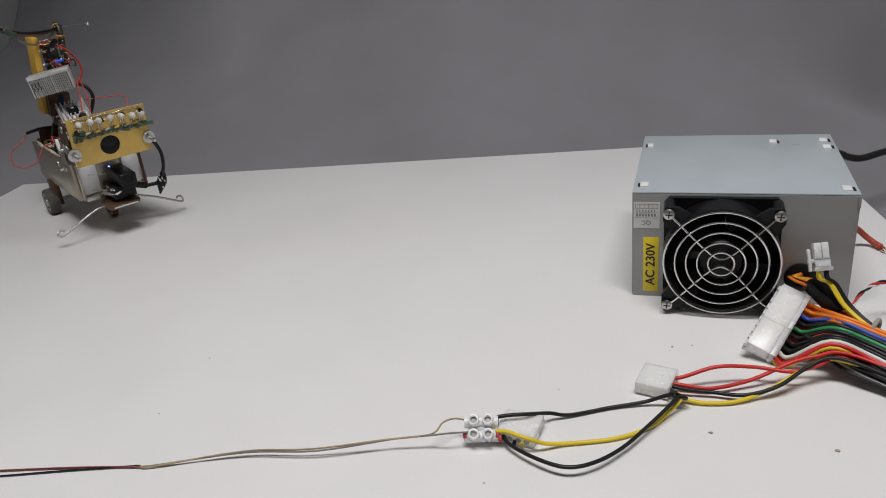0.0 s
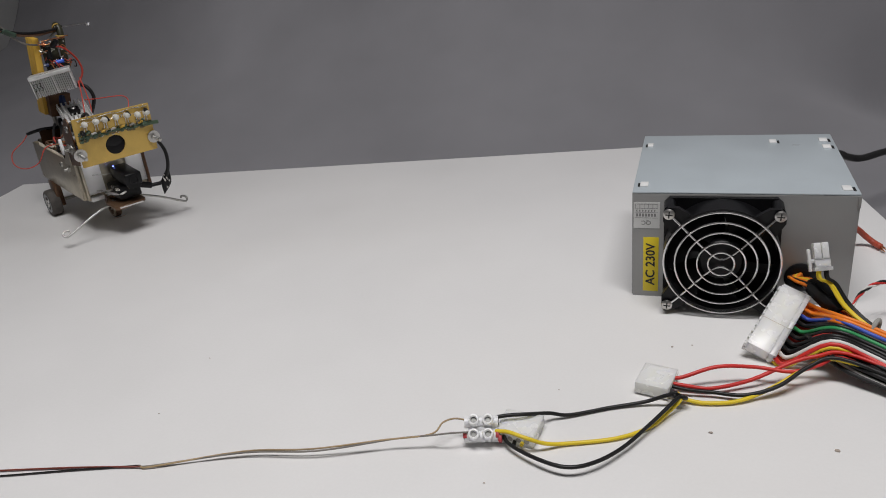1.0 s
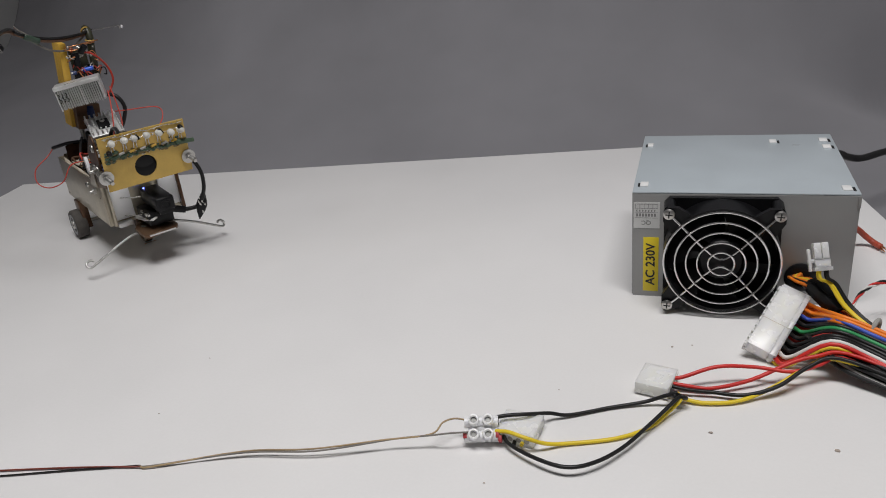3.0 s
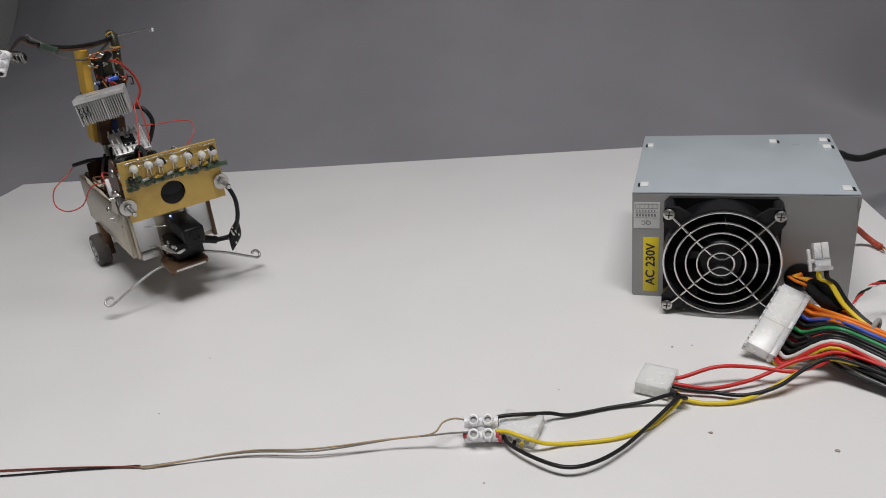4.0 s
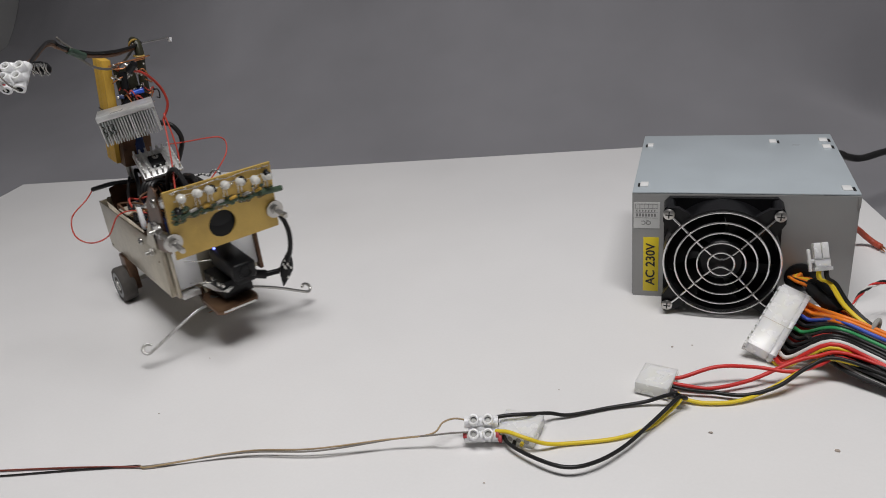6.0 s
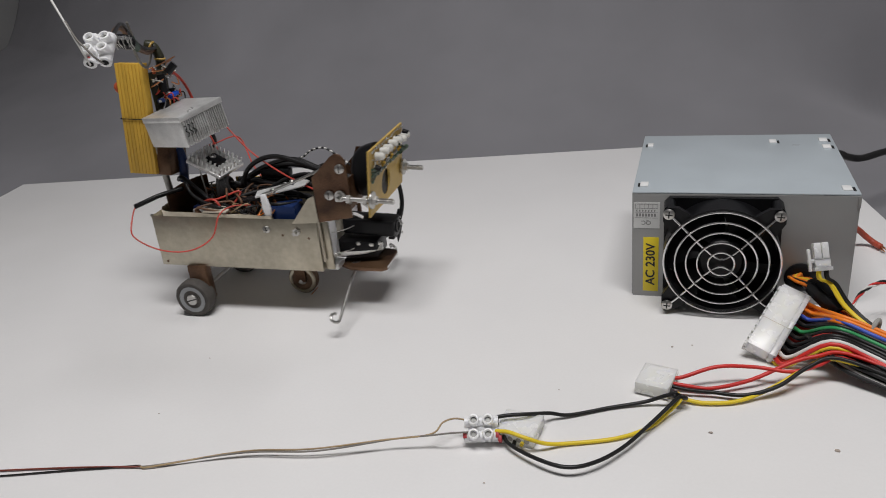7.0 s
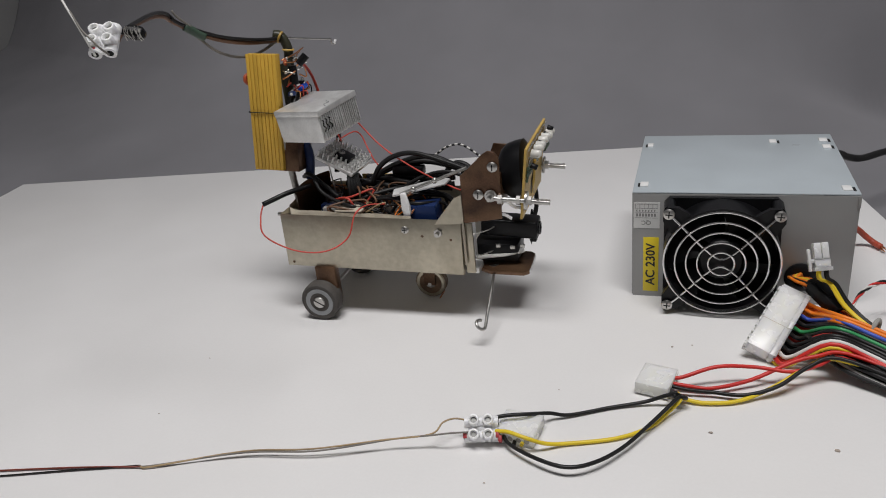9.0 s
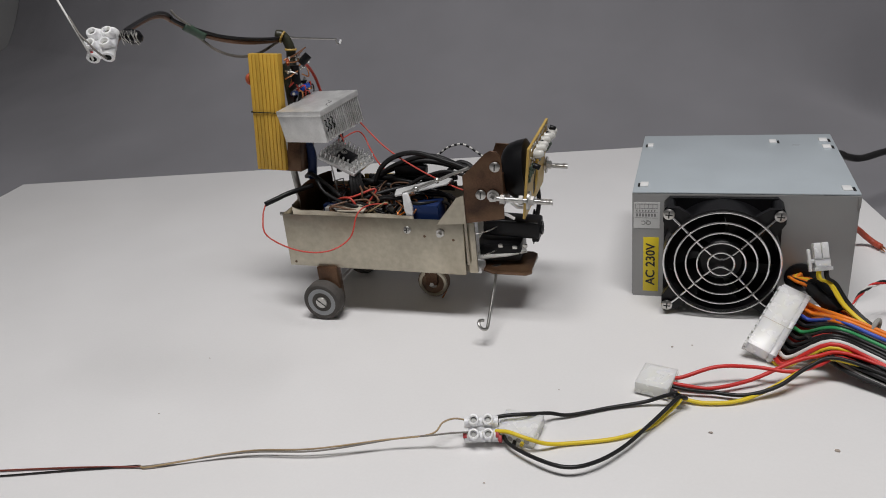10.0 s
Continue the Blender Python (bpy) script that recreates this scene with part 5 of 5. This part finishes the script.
TETHER_ROWS = [  # seconds, bearing and rise of the inner and of the outer length in degrees
    (0.0, 268, 9, 304, -1), (2.5, 266, 9, 304, -1), (4.0, 258, 7, 308, 0), (4.5, 258, 8, 306, -1), (5.0, 258, 8, 306, 0), (5.7, 260, 7, 305, -1), (6.3, 278, 12, 305, 0), (6.8, 297, 17, 305, 1),
    (7.0, 298, 15, 305, 2), (7.5, 296, 15, 304, 2), (8.0, 293, 15, 304, 2), (8.25, 284, 16, 302, 2), (8.5, 274, 17, 299, 2), (8.7, 263, 18, 297, 2), (8.95, 239, 18, 294, 2), (9.2, 233, 18, 294, 2), (10.0, 233, 18, 293, 1)]


def blend(rows, t):
    """Values between two rows, straight."""
    for a, b in zip(rows, rows[1:]):
        if a[0] <= t <= b[0]:
            f = (t - a[0]) / (b[0] - a[0])
            return [p + (q - p) * f for p, q in zip(a[1:], b[1:])]
    return list(rows[-1][1:])


def motions():
    walk(ROBOT, [(t, pose(x / 1000, y / 1000, 0, 0, 0, h)) for t, x, y, h in ROBOT_ROWS])
    times = sorted({round(k * 0.1, 2) for k in range(101)})
    for wheel, (wx, wy, wz), radius in WHEELS:
        angle, last, rows = 0.0, None, []
        for t in times:
            x, y, h = blend(ROBOT_ROWS, t)
            c, s = math.cos(radians(h)), math.sin(radians(h))
            p = Vector((x + c * wx - s * wy, y + s * wx + c * wy))
            if last is not None:
                angle += math.degrees((p - last).dot(Vector((c, s))) / radius)
            last = p
            rows.append((t, pose(wx / 1000, wy / 1000, wz / 1000, 0, angle, 0)))
        walk(wheel, rows)
    inner, outer, block = [], [], []
    for t in sorted({r[0] for r in ROBOT_ROWS} | {r[0] for r in TETHER_ROWS}):
        x, y, h = blend(ROBOT_ROWS, t)
        a, up, b, rise = blend(TETHER_ROWS, t)
        m = pose(x, y, 0, 0, 0, h) @ Vector((-31.5, 75.4, 210)) / 1000
        near = pose(m.x, m.y, m.z, 0, 0, a) @ pose(0, 0, 0, 0, -up, 0)
        e = near @ Vector((0.09, 0, 0))
        far = pose(e.x, e.y, e.z, 0, 0, b) @ pose(0, 0, 0, 0, -rise, 0)
        inner.append((t, near))
        outer.append((t, near.inverted() @ far))
        block.append((t, Matrix.Translation(far @ Vector((0.146, 0, 0)))))
    walk(TETHER, inner)
    walk(OUTER, outer)
    walk(HANGING, block)


ROBOT, WHEELS = robot()
TETHER, OUTER, HANGING = tether()
motions()
